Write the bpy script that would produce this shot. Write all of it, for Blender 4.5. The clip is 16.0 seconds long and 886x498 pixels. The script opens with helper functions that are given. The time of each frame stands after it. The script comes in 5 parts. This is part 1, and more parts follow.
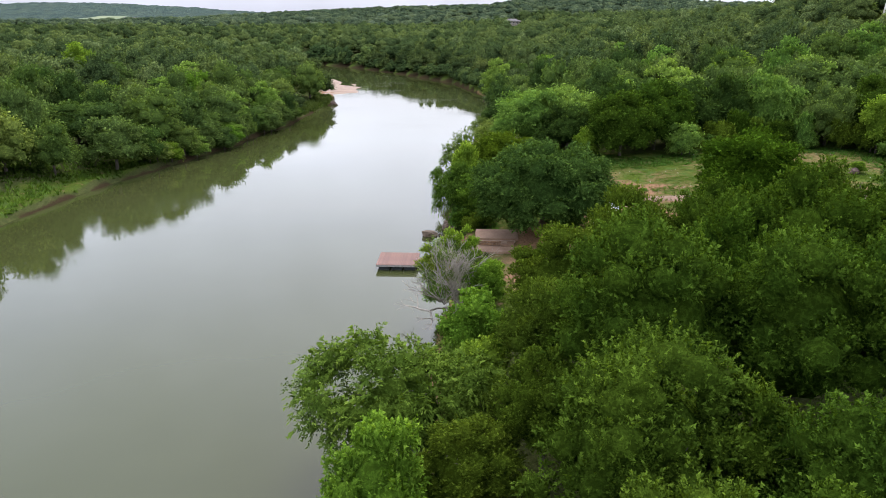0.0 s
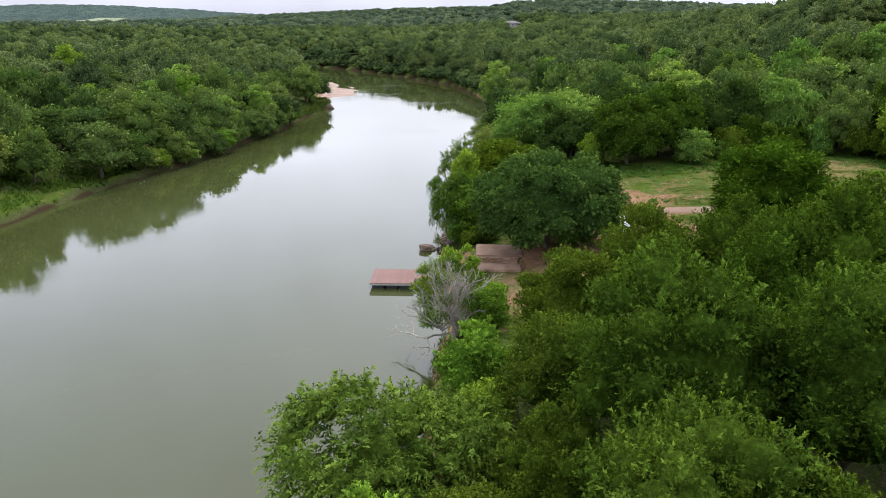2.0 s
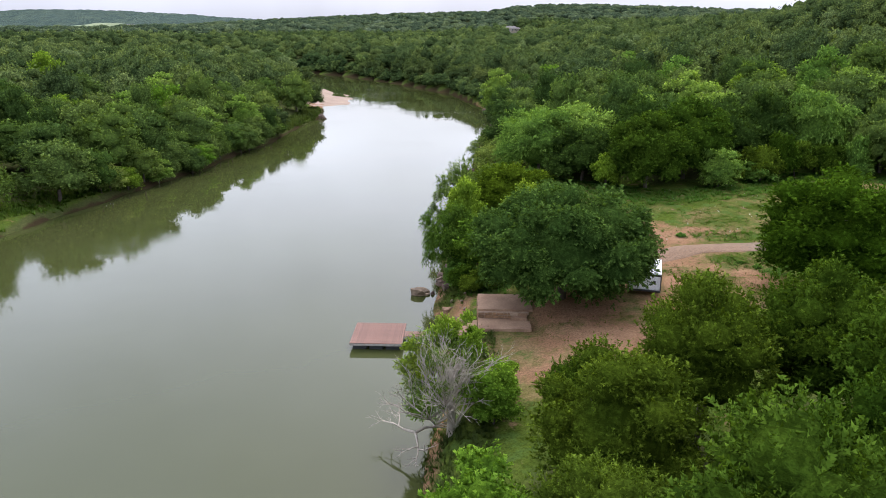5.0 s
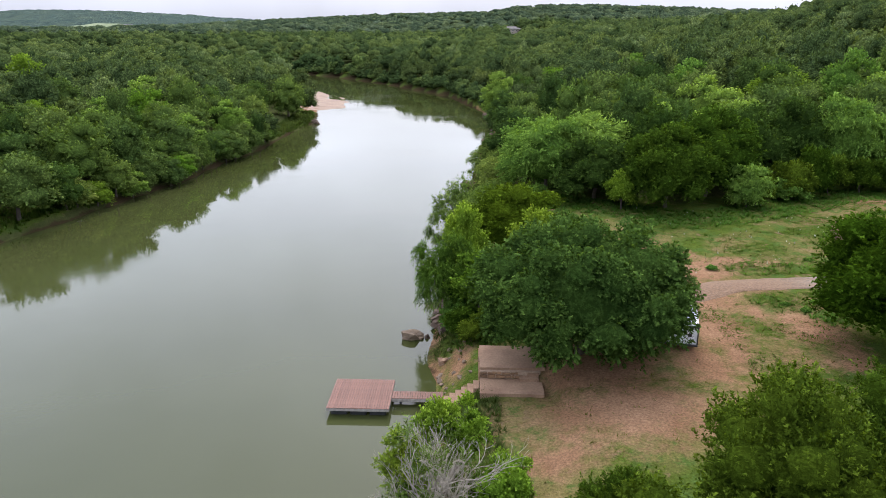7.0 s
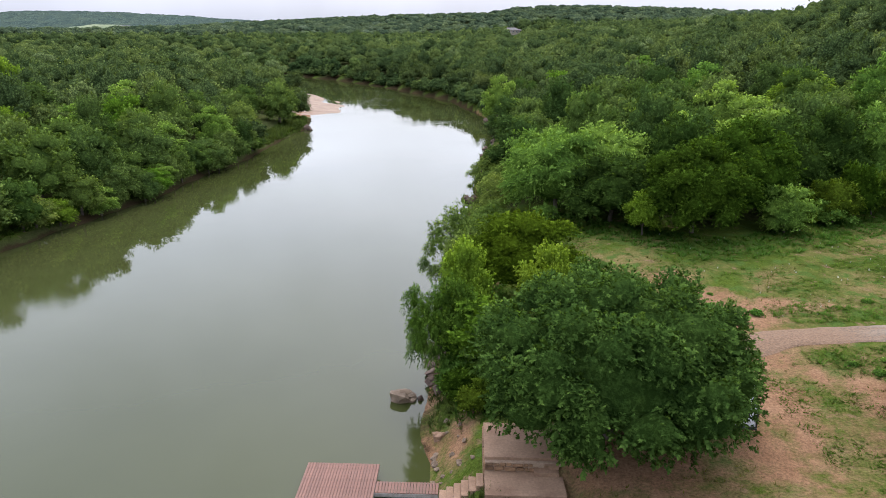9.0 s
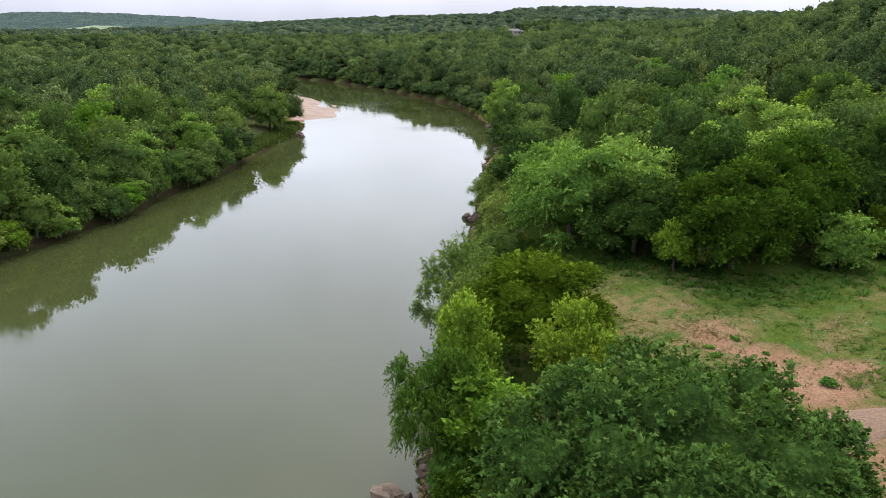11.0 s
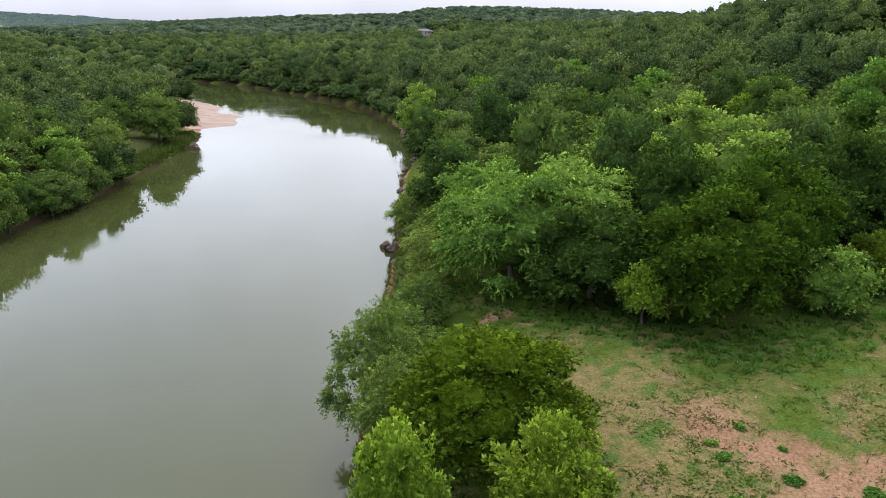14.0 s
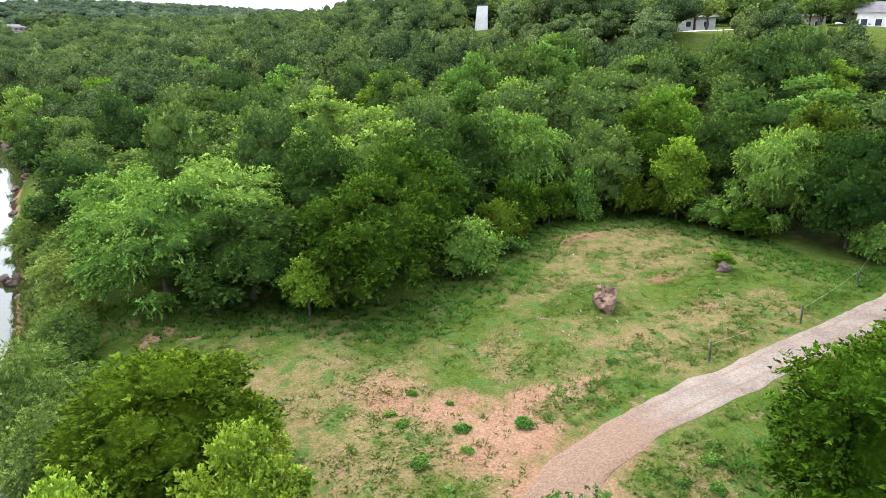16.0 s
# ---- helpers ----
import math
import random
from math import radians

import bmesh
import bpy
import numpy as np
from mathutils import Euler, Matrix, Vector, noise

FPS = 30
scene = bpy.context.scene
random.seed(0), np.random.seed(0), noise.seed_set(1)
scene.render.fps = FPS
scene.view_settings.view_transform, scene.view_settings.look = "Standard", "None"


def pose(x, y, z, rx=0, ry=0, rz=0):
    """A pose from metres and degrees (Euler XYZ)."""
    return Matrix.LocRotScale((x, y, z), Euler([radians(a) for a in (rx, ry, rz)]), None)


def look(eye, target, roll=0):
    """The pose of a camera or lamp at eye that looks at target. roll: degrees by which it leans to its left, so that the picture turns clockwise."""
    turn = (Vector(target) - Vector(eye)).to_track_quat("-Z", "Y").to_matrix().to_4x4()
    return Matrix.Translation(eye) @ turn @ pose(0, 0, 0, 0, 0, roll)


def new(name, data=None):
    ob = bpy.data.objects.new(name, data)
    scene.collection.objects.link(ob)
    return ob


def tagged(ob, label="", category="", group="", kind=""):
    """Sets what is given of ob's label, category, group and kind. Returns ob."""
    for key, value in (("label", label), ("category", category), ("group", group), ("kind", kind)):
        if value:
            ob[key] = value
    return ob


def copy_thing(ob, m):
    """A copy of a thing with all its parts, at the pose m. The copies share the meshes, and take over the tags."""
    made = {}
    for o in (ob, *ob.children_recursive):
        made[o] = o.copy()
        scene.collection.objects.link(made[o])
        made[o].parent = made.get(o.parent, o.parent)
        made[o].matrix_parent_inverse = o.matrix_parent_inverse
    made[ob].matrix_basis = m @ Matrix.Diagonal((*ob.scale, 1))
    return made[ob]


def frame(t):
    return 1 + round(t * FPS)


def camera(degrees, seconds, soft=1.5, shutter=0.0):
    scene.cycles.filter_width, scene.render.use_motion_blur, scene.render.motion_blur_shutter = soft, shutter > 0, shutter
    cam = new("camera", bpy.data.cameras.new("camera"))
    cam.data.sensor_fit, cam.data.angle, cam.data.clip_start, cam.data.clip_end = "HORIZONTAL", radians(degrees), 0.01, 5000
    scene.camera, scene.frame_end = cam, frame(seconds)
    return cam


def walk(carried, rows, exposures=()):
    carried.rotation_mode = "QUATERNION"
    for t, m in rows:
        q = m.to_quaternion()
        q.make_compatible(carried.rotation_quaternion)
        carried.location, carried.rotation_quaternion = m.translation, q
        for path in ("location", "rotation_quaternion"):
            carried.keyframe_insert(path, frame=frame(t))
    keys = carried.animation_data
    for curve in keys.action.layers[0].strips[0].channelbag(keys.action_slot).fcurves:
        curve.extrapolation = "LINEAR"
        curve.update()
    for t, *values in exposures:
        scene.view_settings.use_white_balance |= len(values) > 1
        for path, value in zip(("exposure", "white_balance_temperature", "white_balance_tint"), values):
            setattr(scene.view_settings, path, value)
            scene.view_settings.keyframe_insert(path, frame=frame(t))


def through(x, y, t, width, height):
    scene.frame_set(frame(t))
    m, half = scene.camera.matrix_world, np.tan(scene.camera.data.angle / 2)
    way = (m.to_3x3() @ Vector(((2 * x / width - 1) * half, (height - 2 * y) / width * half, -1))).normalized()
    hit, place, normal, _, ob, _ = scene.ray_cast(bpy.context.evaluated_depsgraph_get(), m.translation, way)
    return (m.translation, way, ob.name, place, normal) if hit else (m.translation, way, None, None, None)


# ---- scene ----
cam = camera(64.4, 16.0, 0.9)
PATH = [
    (0, (0.826, -0.476, 18.112), (0.75, 1.43, 17.511), 0.15),
    (0.5, (0.787, 0.229, 18.093), (0.711, 2.135, 17.492), 0.15),
    (1, (0.761, 1.123, 18.058), (0.687, 3.03, 17.458), 0.15),
    (1.5, (0.749, 2.189, 18.052), (0.674, 4.096, 17.454), 0.15),
    (2, (0.724, 3.351, 18.077), (0.651, 5.259, 17.481), 0.15),
    (2.5, (0.715, 4.651, 18.127), (0.642, 6.56, 17.533), 0.15),
    (3, (0.714, 6.031, 18.18), (0.642, 7.94, 17.588), 0.15),
    (3.5, (0.703, 7.535, 18.219), (0.631, 9.445, 17.629), 0.15),
    (4, (0.683, 9.101, 18.247), (0.612, 11.012, 17.661), 0.15),
    (6.5, (0.629, 17.737, 18.512), (0.558, 19.649, 17.929), 0.15),
    (7, (0.627, 19.689, 18.548), (0.556, 21.601, 17.965), 0.15),
    (7.5, (0.598, 21.6, 18.58), (0.527, 23.512, 17.997), 0.15),
    (8, (0.54, 23.544, 18.599), (0.471, 25.457, 18.018), 0.15),
    (8.5, (0.53, 25.339, 18.647), (0.46, 27.251, 18.066), 0.15),
    (9, (0.517, 27.289, 18.686), (0.447, 29.201, 18.106), 0.15),
    (11.5, (0.45, 37.744, 18.71), (0.375, 39.657, 18.133), 0.15),
    (12, (0.367, 39.851, 18.741), (0.291, 41.764, 18.164), 0.15),
    (12.5, (0.318, 41.952, 18.81), (0.241, 43.866, 18.233), 0.15),
    (13, (0.276, 43.98, 18.842), (0.2, 45.894, 18.267), 0.15),
    (13.5, (0.21, 45.29, 18.88), (0.135, 47.203, 18.305), 0.15),
    (13.7, (0.2, 45.56, 18.88), (0.167, 47.475, 18.304), 0.15),
    (14, (0.19, 45.83, 18.87), (0.353, 47.738, 18.293), 0.15),
    (14.5, (0.16, 46.03, 18.85), (0.744, 47.855, 18.276), 0.15),
    (15, (0.13, 46.05, 18.85), (0.939, 47.786, 18.271), 0.15),
    (15.5, (0.1, 46.06, 18.85), (1.108, 47.687, 18.269), 0.15),
    (16, (0.08, 46.05, 18.85), (1.139, 47.644, 18.268), 0.15),
]
EXPOSURES = [(0.0, 0.08, 6180, 17), (4.0, 0.05, 6180, 17), (9.0, 0.02, 6150, 16), (13.6, -0.02, 6180, 16), (14.6, 0.08, 6150, 15), (15.5, 0.58, 6050, 14), (16.0, 0.74, 6000, 14)]
walk(cam, [(t, look(eye, target, roll)) for t, eye, target, roll in PATH], EXPOSURES)

# ---- light: an overcast sky, one wide soft sun ----
world = bpy.data.worlds.new("overcast_sky")
scene.world = world
world.use_nodes = True
wn, wl = world.node_tree.nodes, world.node_tree.links
wn.clear()
sky = wn.new("ShaderNodeTexSky")
sky.sky_type, sky.sun_disc = "NISHITA", False
sky.sun_elevation, sky.sun_rotation = radians(58), radians(8)
sky.air_density, sky.dust_density, sky.ozone_density = 1.0, 8.0, 1.0
sky_part = wn.new("ShaderNodeBackground")
sky_part.inputs["Strength"].default_value = 0.1
cloud_part = wn.new("ShaderNodeBackground")
cloud_part.inputs["Strength"].default_value = 1.8
# an overcast sky is brighter overhead than at the horizon
up_way = wn.new("ShaderNodeSeparateXYZ")
wl.new(wn.new("ShaderNodeTexCoord").outputs["Generated"], up_way.inputs[0])
cloud_ramp = wn.new("ShaderNodeValToRGB")
stops = cloud_ramp.color_ramp.elements
for at in (0.07, 0.15, 0.4):
    stops.new(at)
for stop, at, f in zip(stops, (0.0, 0.07, 0.15, 0.4, 1.0), (0.37, 0.50, 0.90, 1.03, 1.06)):
    stop.position, stop.color = at, (0.905 * f, 0.965 * f, 1.065 * f, 1)
wl.new(up_way.outputs[2], cloud_ramp.inputs[0])
cloud_noise = wn.new("ShaderNodeTexNoise")
cloud_noise.inputs["Scale"].default_value, cloud_noise.inputs["Detail"].default_value = 3.5, 4.0
cloud_soft = wn.new("ShaderNodeMapRange")
for socket, value in zip((1, 2, 3, 4), (0.3, 0.7, 0.86, 1.16)):
    cloud_soft.inputs[socket].default_value = value
cloud_mix = wn.new("ShaderNodeMix")
cloud_mix.data_type, cloud_mix.blend_type = "RGBA", "MULTIPLY"
cloud_mix.inputs[0].default_value = 1.0
wl.new(up_way.inputs[0].links[0].from_socket, cloud_noise.inputs["Vector"])
wl.new(cloud_noise.outputs[0], cloud_soft.inputs[0])
wl.new(cloud_ramp.outputs[0], cloud_mix.inputs[6])
wl.new(cloud_soft.outputs[0], cloud_mix.inputs[7])
wl.new(cloud_mix.outputs[2], cloud_part.inputs["Color"])
both = wn.new("ShaderNodeAddShader")
world_out = wn.new("ShaderNodeOutputWorld")
wl.new(sky.outputs[0], sky_part.inputs["Color"])
wl.new(sky_part.outputs[0], both.inputs[0])
wl.new(cloud_part.outputs[0], both.inputs[1])
wl.new(both.outputs[0], world_out.inputs["Surface"])

sun_data = bpy.data.lights.new("sun", "SUN")
sun_data.energy, sun_data.angle, sun_data.color = 1.2, radians(32), (1.0, 0.98, 0.95)
sun = new("sun", sun_data)
sun.matrix_world = look((10, 124, 120), (0, 50, 0))

# ---- materials ----
def material(name):
    m = bpy.data.materials.new(name)
    m.use_nodes = True
    return m, m.node_tree.nodes, m.node_tree.links, m.node_tree.nodes["Principled BSDF"]


def ramp(nodes, stops):
    r = nodes.new("ShaderNodeValToRGB")
    while len(r.color_ramp.elements) < len(stops):
        r.color_ramp.elements.new(0.5)
    for e, (p, c) in zip(r.color_ramp.elements, stops):
        e.position, e.color = p, (*c, 1)
    return r


def noise_node(nodes, links, scale, detail=6.0, rough=0.6, coords=None):
    n = nodes.new("ShaderNodeTexNoise")
    n.inputs["Scale"].default_value, n.inputs["Detail"].default_value = scale, detail
    n.inputs["Roughness"].default_value = rough
    if coords is not None:
        links.new(coords, n.inputs["Vector"])
    return n


def mixed(nodes, links, kind, fac, a, b):
    n = nodes.new("ShaderNodeMix")
    n.data_type, n.blend_type = "RGBA", kind
    for value, socket in ((fac, n.inputs[0]), (a, n.inputs[6]), (b, n.inputs[7])):
        if hasattr(value, "is_linked"):
            links.new(value, socket)
        elif isinstance(value, tuple):
            socket.default_value = (*value, 1)
        else:
            socket.default_value = value
    return n.outputs[2]


def bump_to(nodes, links, height, bsdf, strength, distance):
    b = nodes.new("ShaderNodeBump")
    b.inputs["Strength"].default_value, b.inputs["Distance"].default_value = strength, distance
    links.new(height, b.inputs["Height"])
    links.new(b.outputs[0], bsdf.inputs["Normal"])


def plain(name, dark, light, scale, rough=0.7, relief=0.3, depth=0.01, metal=0.0, vary=0.0):
    """Two colours mixed by noise at two scales, with relief; vary: a shift from object to object."""
    m, n, l, b = material(name)
    tc = n.new("ShaderNodeTexCoord")
    big = noise_node(n, l, scale, 5, 0.6, tc.outputs["Object"])
    fine = noise_node(n, l, scale * 9, 4, 0.7, tc.outputs["Object"])
    r = ramp(n, [(0.3, dark), (0.7, light)])
    l.new(big.outputs[0], r.inputs[0])
    r2 = ramp(n, [(0.25, (0.72, 0.72, 0.72)), (0.75, (1.2, 1.2, 1.2))])
    l.new(fine.outputs[0], r2.inputs[0])
    c = mixed(n, l, "MULTIPLY", 1.0, r.outputs[0], r2.outputs[0])
    if vary:
        info = n.new("ShaderNodeObjectInfo")
        hs = n.new("ShaderNodeHueSaturation")
        mr = n.new("ShaderNodeMapRange")
        mr.inputs[3].default_value, mr.inputs[4].default_value = 1 - vary, 1 + vary
        l.new(info.outputs["Random"], mr.inputs[0])
        l.new(mr.outputs[0], hs.inputs["Value"])
        l.new(c, hs.inputs["Color"])
        c = hs.outputs[0]
    l.new(c, b.inputs["Base Color"])
    b.inputs["Roughness"].default_value, b.inputs["Metallic"].default_value = rough, metal
    bump_to(n, l, fine.outputs[0], b, relief, depth)
    return m


def foliage(name, dark, light, tip, vary=0.25, through=0.3, toned=False, fine=4.0, mass=(0.0, 0.55)):
    """Leaves: a tone for each leaf, crown shade and tip light painted into it, a shift for each tree, light passing
    through.
    """
    m, n, l, b = material(name)
    geo, info = n.new("ShaderNodeNewGeometry"), n.new("ShaderNodeObjectInfo")
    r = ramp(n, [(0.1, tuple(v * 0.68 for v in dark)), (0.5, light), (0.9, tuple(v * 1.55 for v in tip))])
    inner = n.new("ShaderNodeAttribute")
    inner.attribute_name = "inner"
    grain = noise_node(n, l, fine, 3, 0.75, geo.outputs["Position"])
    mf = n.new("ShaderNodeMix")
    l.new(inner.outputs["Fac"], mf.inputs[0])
    # Light on the tuft tops, painted along the sprigs and mixed with random tone.
    tip_light = n.new("ShaderNodeAttribute")
    tip_light.attribute_name = "tip"
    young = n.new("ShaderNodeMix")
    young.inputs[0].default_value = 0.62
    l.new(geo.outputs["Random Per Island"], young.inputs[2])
    l.new(tip_light.outputs["Fac"], young.inputs[3])
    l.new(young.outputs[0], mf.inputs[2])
    # The inner mass keeps to dark tones: crown shade put into its colour.
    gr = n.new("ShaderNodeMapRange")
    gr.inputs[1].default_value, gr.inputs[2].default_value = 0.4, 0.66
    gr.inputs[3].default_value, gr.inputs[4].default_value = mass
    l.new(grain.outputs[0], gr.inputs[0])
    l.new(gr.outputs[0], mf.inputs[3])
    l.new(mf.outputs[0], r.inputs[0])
    bump = n.new("ShaderNodeBump")
    rough = n.new("ShaderNodeMath")
    rough.operation = "MULTIPLY"
    rough.inputs[1].default_value = 0.55
    l.new(inner.outputs["Fac"], rough.inputs[0])
    l.new(rough.outputs[0], bump.inputs["Strength"])
    bump.inputs["Distance"].default_value = 1.6 / fine
    l.new(grain.outputs[0], bump.inputs["Height"])
    l.new(bump.outputs[0], b.inputs["Normal"])
    big = noise_node(n, l, 0.55, 3, 0.6, geo.outputs["Position"])
    r2 = ramp(n, [(0.3, (0.72, 0.78, 0.8)), (0.7, (1.25, 1.2, 1.1))])
    l.new(big.outputs[0], r2.inputs[0])
    c = mixed(n, l, "MULTIPLY", 1.0, r.outputs[0], r2.outputs[0])
    if toned:
        a = n.new("ShaderNodeAttribute")
        a.attribute_name = "tone"
        rt = ramp(n, [(0.0, (0.58, 0.64, 0.62)), (0.35, (0.85, 0.88, 0.85)), (0.7, (1.14, 1.1, 0.95)), (0.9, (1.5, 1.38, 1.05)), (1.0, (1.6, 1.5, 1.6))])
        l.new(a.outputs["Fac"], rt.inputs[0])
        c = mixed(n, l, "MULTIPLY", 1.0, c, rt.outputs[0])
    hs = n.new("ShaderNodeHueSaturation")
    mr, mh = n.new("ShaderNodeMapRange"), n.new("ShaderNodeMapRange")
    mr.inputs[3].default_value, mr.inputs[4].default_value = 1 - vary, 1 + vary
    mh.inputs[3].default_value, mh.inputs[4].default_value = 0.515, 0.485
    l.new(info.outputs["Random"], mr.inputs[0])
    l.new(info.outputs["Random"], mh.inputs[0])
    l.new(mr.outputs[0], hs.inputs["Value"])
    l.new(mh.outputs[0], hs.inputs["Hue"])
    l.new(c, hs.inputs["Color"])
    l.new(hs.outputs[0], b.inputs["Base Color"])
    b.inputs["Roughness"].default_value = 0.6
    b.inputs["Specular IOR Level"].default_value = 0.0
    tr = n.new("ShaderNodeBsdfTranslucent")
    warm = mixed(n, l, "MULTIPLY", 1.0, hs.outputs[0], (1.25, 1.25, 0.7))
    l.new(warm, tr.inputs["Color"])
    mx = n.new("ShaderNodeMixShader")
    mx.inputs[0].default_value = through
    l.new(b.outputs[0], mx.inputs[1])
    l.new(tr.outputs[0], mx.inputs[2])
    l.new(mx.outputs[0], n["Material Output"].inputs["Surface"])
    return m


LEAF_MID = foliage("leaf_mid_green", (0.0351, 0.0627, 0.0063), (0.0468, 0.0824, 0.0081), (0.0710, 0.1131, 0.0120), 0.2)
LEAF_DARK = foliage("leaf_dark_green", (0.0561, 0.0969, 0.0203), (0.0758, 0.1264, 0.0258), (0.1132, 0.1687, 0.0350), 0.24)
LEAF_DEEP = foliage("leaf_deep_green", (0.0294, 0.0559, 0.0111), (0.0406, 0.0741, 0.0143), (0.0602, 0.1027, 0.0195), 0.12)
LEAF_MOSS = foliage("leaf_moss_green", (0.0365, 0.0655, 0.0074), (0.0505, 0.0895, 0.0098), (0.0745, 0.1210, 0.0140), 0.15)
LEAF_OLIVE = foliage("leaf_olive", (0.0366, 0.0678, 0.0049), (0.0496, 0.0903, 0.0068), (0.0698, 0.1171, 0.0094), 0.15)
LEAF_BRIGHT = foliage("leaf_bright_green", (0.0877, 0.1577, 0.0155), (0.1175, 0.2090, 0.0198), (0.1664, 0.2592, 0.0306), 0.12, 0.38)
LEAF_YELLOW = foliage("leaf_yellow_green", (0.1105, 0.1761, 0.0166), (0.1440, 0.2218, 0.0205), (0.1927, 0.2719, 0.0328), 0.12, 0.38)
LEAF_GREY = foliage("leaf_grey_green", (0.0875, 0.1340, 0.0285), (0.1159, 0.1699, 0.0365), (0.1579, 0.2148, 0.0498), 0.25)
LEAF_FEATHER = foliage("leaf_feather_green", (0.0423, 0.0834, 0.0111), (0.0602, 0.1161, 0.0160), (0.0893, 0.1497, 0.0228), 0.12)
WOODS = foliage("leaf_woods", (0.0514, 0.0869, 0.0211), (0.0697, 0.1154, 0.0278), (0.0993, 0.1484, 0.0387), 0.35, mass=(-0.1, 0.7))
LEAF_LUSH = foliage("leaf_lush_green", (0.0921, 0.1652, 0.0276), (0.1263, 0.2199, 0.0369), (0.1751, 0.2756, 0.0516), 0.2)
GRASS = foliage("leaf_grass", (0.0714, 0.1282, 0.0176), (0.0912, 0.1620, 0.0224), (0.1338, 0.1958, 0.0335), 0.1, 0.5)
STRAW = foliage("leaf_dry_grass", (0.0961, 0.0957, 0.0213), (0.1198, 0.1156, 0.0265), (0.1505, 0.1396, 0.0351), 0.1, 0.5)
WEED = foliage("leaf_weed", (0.0703, 0.1470, 0.0240), (0.0969, 0.1890, 0.0316), (0.1438, 0.2400, 0.0480), 0.1, 0.4)
PETAL = foliage("white_petal", (0.40, 0.42, 0.40), (0.50, 0.52, 0.50), (0.55, 0.57, 0.56), 0.0, 0.3)
REED = foliage("leaf_reed", (0.0584, 0.0876, 0.0229), (0.0802, 0.1129, 0.0319), (0.1216, 0.1328, 0.0510), 0.1, 0.4)
BARK = plain("bark", (0.04, 0.032, 0.023), (0.10, 0.08, 0.06), 3.0, 0.9, 0.6, 0.02)
DEADWOOD = plain("bleached_wood", (0.22, 0.19, 0.15), (0.42, 0.37, 0.30), 4.0, 0.85, 0.4, 0.01)
DECK = plain("red_deck_board", (0.12, 0.052, 0.033), (0.18, 0.085, 0.056), 2.2, 0.65, 0.25, 0.004, 0.0, 0.14)
BEAM = plain("weathered_timber", (0.20, 0.18, 0.15), (0.36, 0.33, 0.29), 5.0, 0.8, 0.3, 0.005)
FLOAT = plain("dark_float", (0.015, 0.016, 0.017), (0.035, 0.036, 0.038), 3.0, 0.6)
SLAB = plain("red_concrete", (0.2, 0.118, 0.07), (0.3, 0.194, 0.122), 1.1, 0.9, 0.35, 0.006)
STONE = plain("sandstone", (0.09, 0.045, 0.024), (0.30, 0.18, 0.095), 2.3, 0.95, 0.6, 0.02, 0.0, 0.45)
MORTAR = plain("mortar", (0.26, 0.18, 0.12), (0.37, 0.27, 0.19), 6.0, 0.95)
BOULDER = plain("river_boulder", (0.085, 0.058, 0.036), (0.215, 0.155, 0.1), 1.6, 0.85, 0.6, 0.03, 0.0, 0.2)
DARKROCK = plain("wet_rock", (0.045, 0.029, 0.02), (0.125, 0.08, 0.054), 2.2, 0.85, 0.6, 0.03, 0.0, 0.2)
STUMPWOOD = plain("red_brown_stump", (0.075, 0.044, 0.025), (0.27, 0.17, 0.1), 3.5, 0.9, 0.9, 0.05)
WHITE = plain("white_panel", (0.66, 0.68, 0.70), (0.80, 0.81, 0.82), 1.4, 0.4, 0.05, 0.002)
BLACK = plain("black_trim", (0.012, 0.012, 0.013), (0.03, 0.03, 0.032), 4.0, 0.5)
RUBBER = plain("tyre_rubber", (0.012, 0.012, 0.012), (0.03, 0.03, 0.03), 8.0, 0.85)
STEEL = plain("galvanised_steel", (0.35, 0.36, 0.37), (0.5, 0.51, 0.52), 5.0, 0.45, 0.1, 0.002, 0.8)
ROPE = plain("yellowed_rope", (0.16, 0.17, 0.09), (0.24, 0.25, 0.15), 5.0, 0.8)
STUCCO = plain("white_stucco", (0.58, 0.56, 0.50), (0.72, 0.69, 0.63), 0.6, 0.85, 0.2, 0.01)
ROOF = plain("grey_roofing", (0.075, 0.07, 0.065), (0.15, 0.14, 0.13), 0.8, 0.8, 0.3, 0.02)
TAN = plain("tan_siding", (0.30, 0.25, 0.20), (0.42, 0.36, 0.30), 0.8, 0.8)
PATHSTONE = plain("pale_gravel_drive", (0.40, 0.38, 0.33), (0.55, 0.53, 0.48), 0.5, 0.95)
FIELD = plain("pale_field", (0.115, 0.155, 0.065), (0.165, 0.195, 0.095), 0.02, 0.95)
SANDM = plain("river_sand", (0.19, 0.13, 0.088), (0.29, 0.215, 0.155), 0.35, 0.95, 0.4, 0.03)


def glass_dark():
    m, n, l, b = material("dark_window_glass")
    b.inputs["Base Color"].default_value = (0.02, 0.022, 0.025, 1)
    b.inputs["Roughness"].default_value = 0.08
    return m


GLASS = glass_dark()


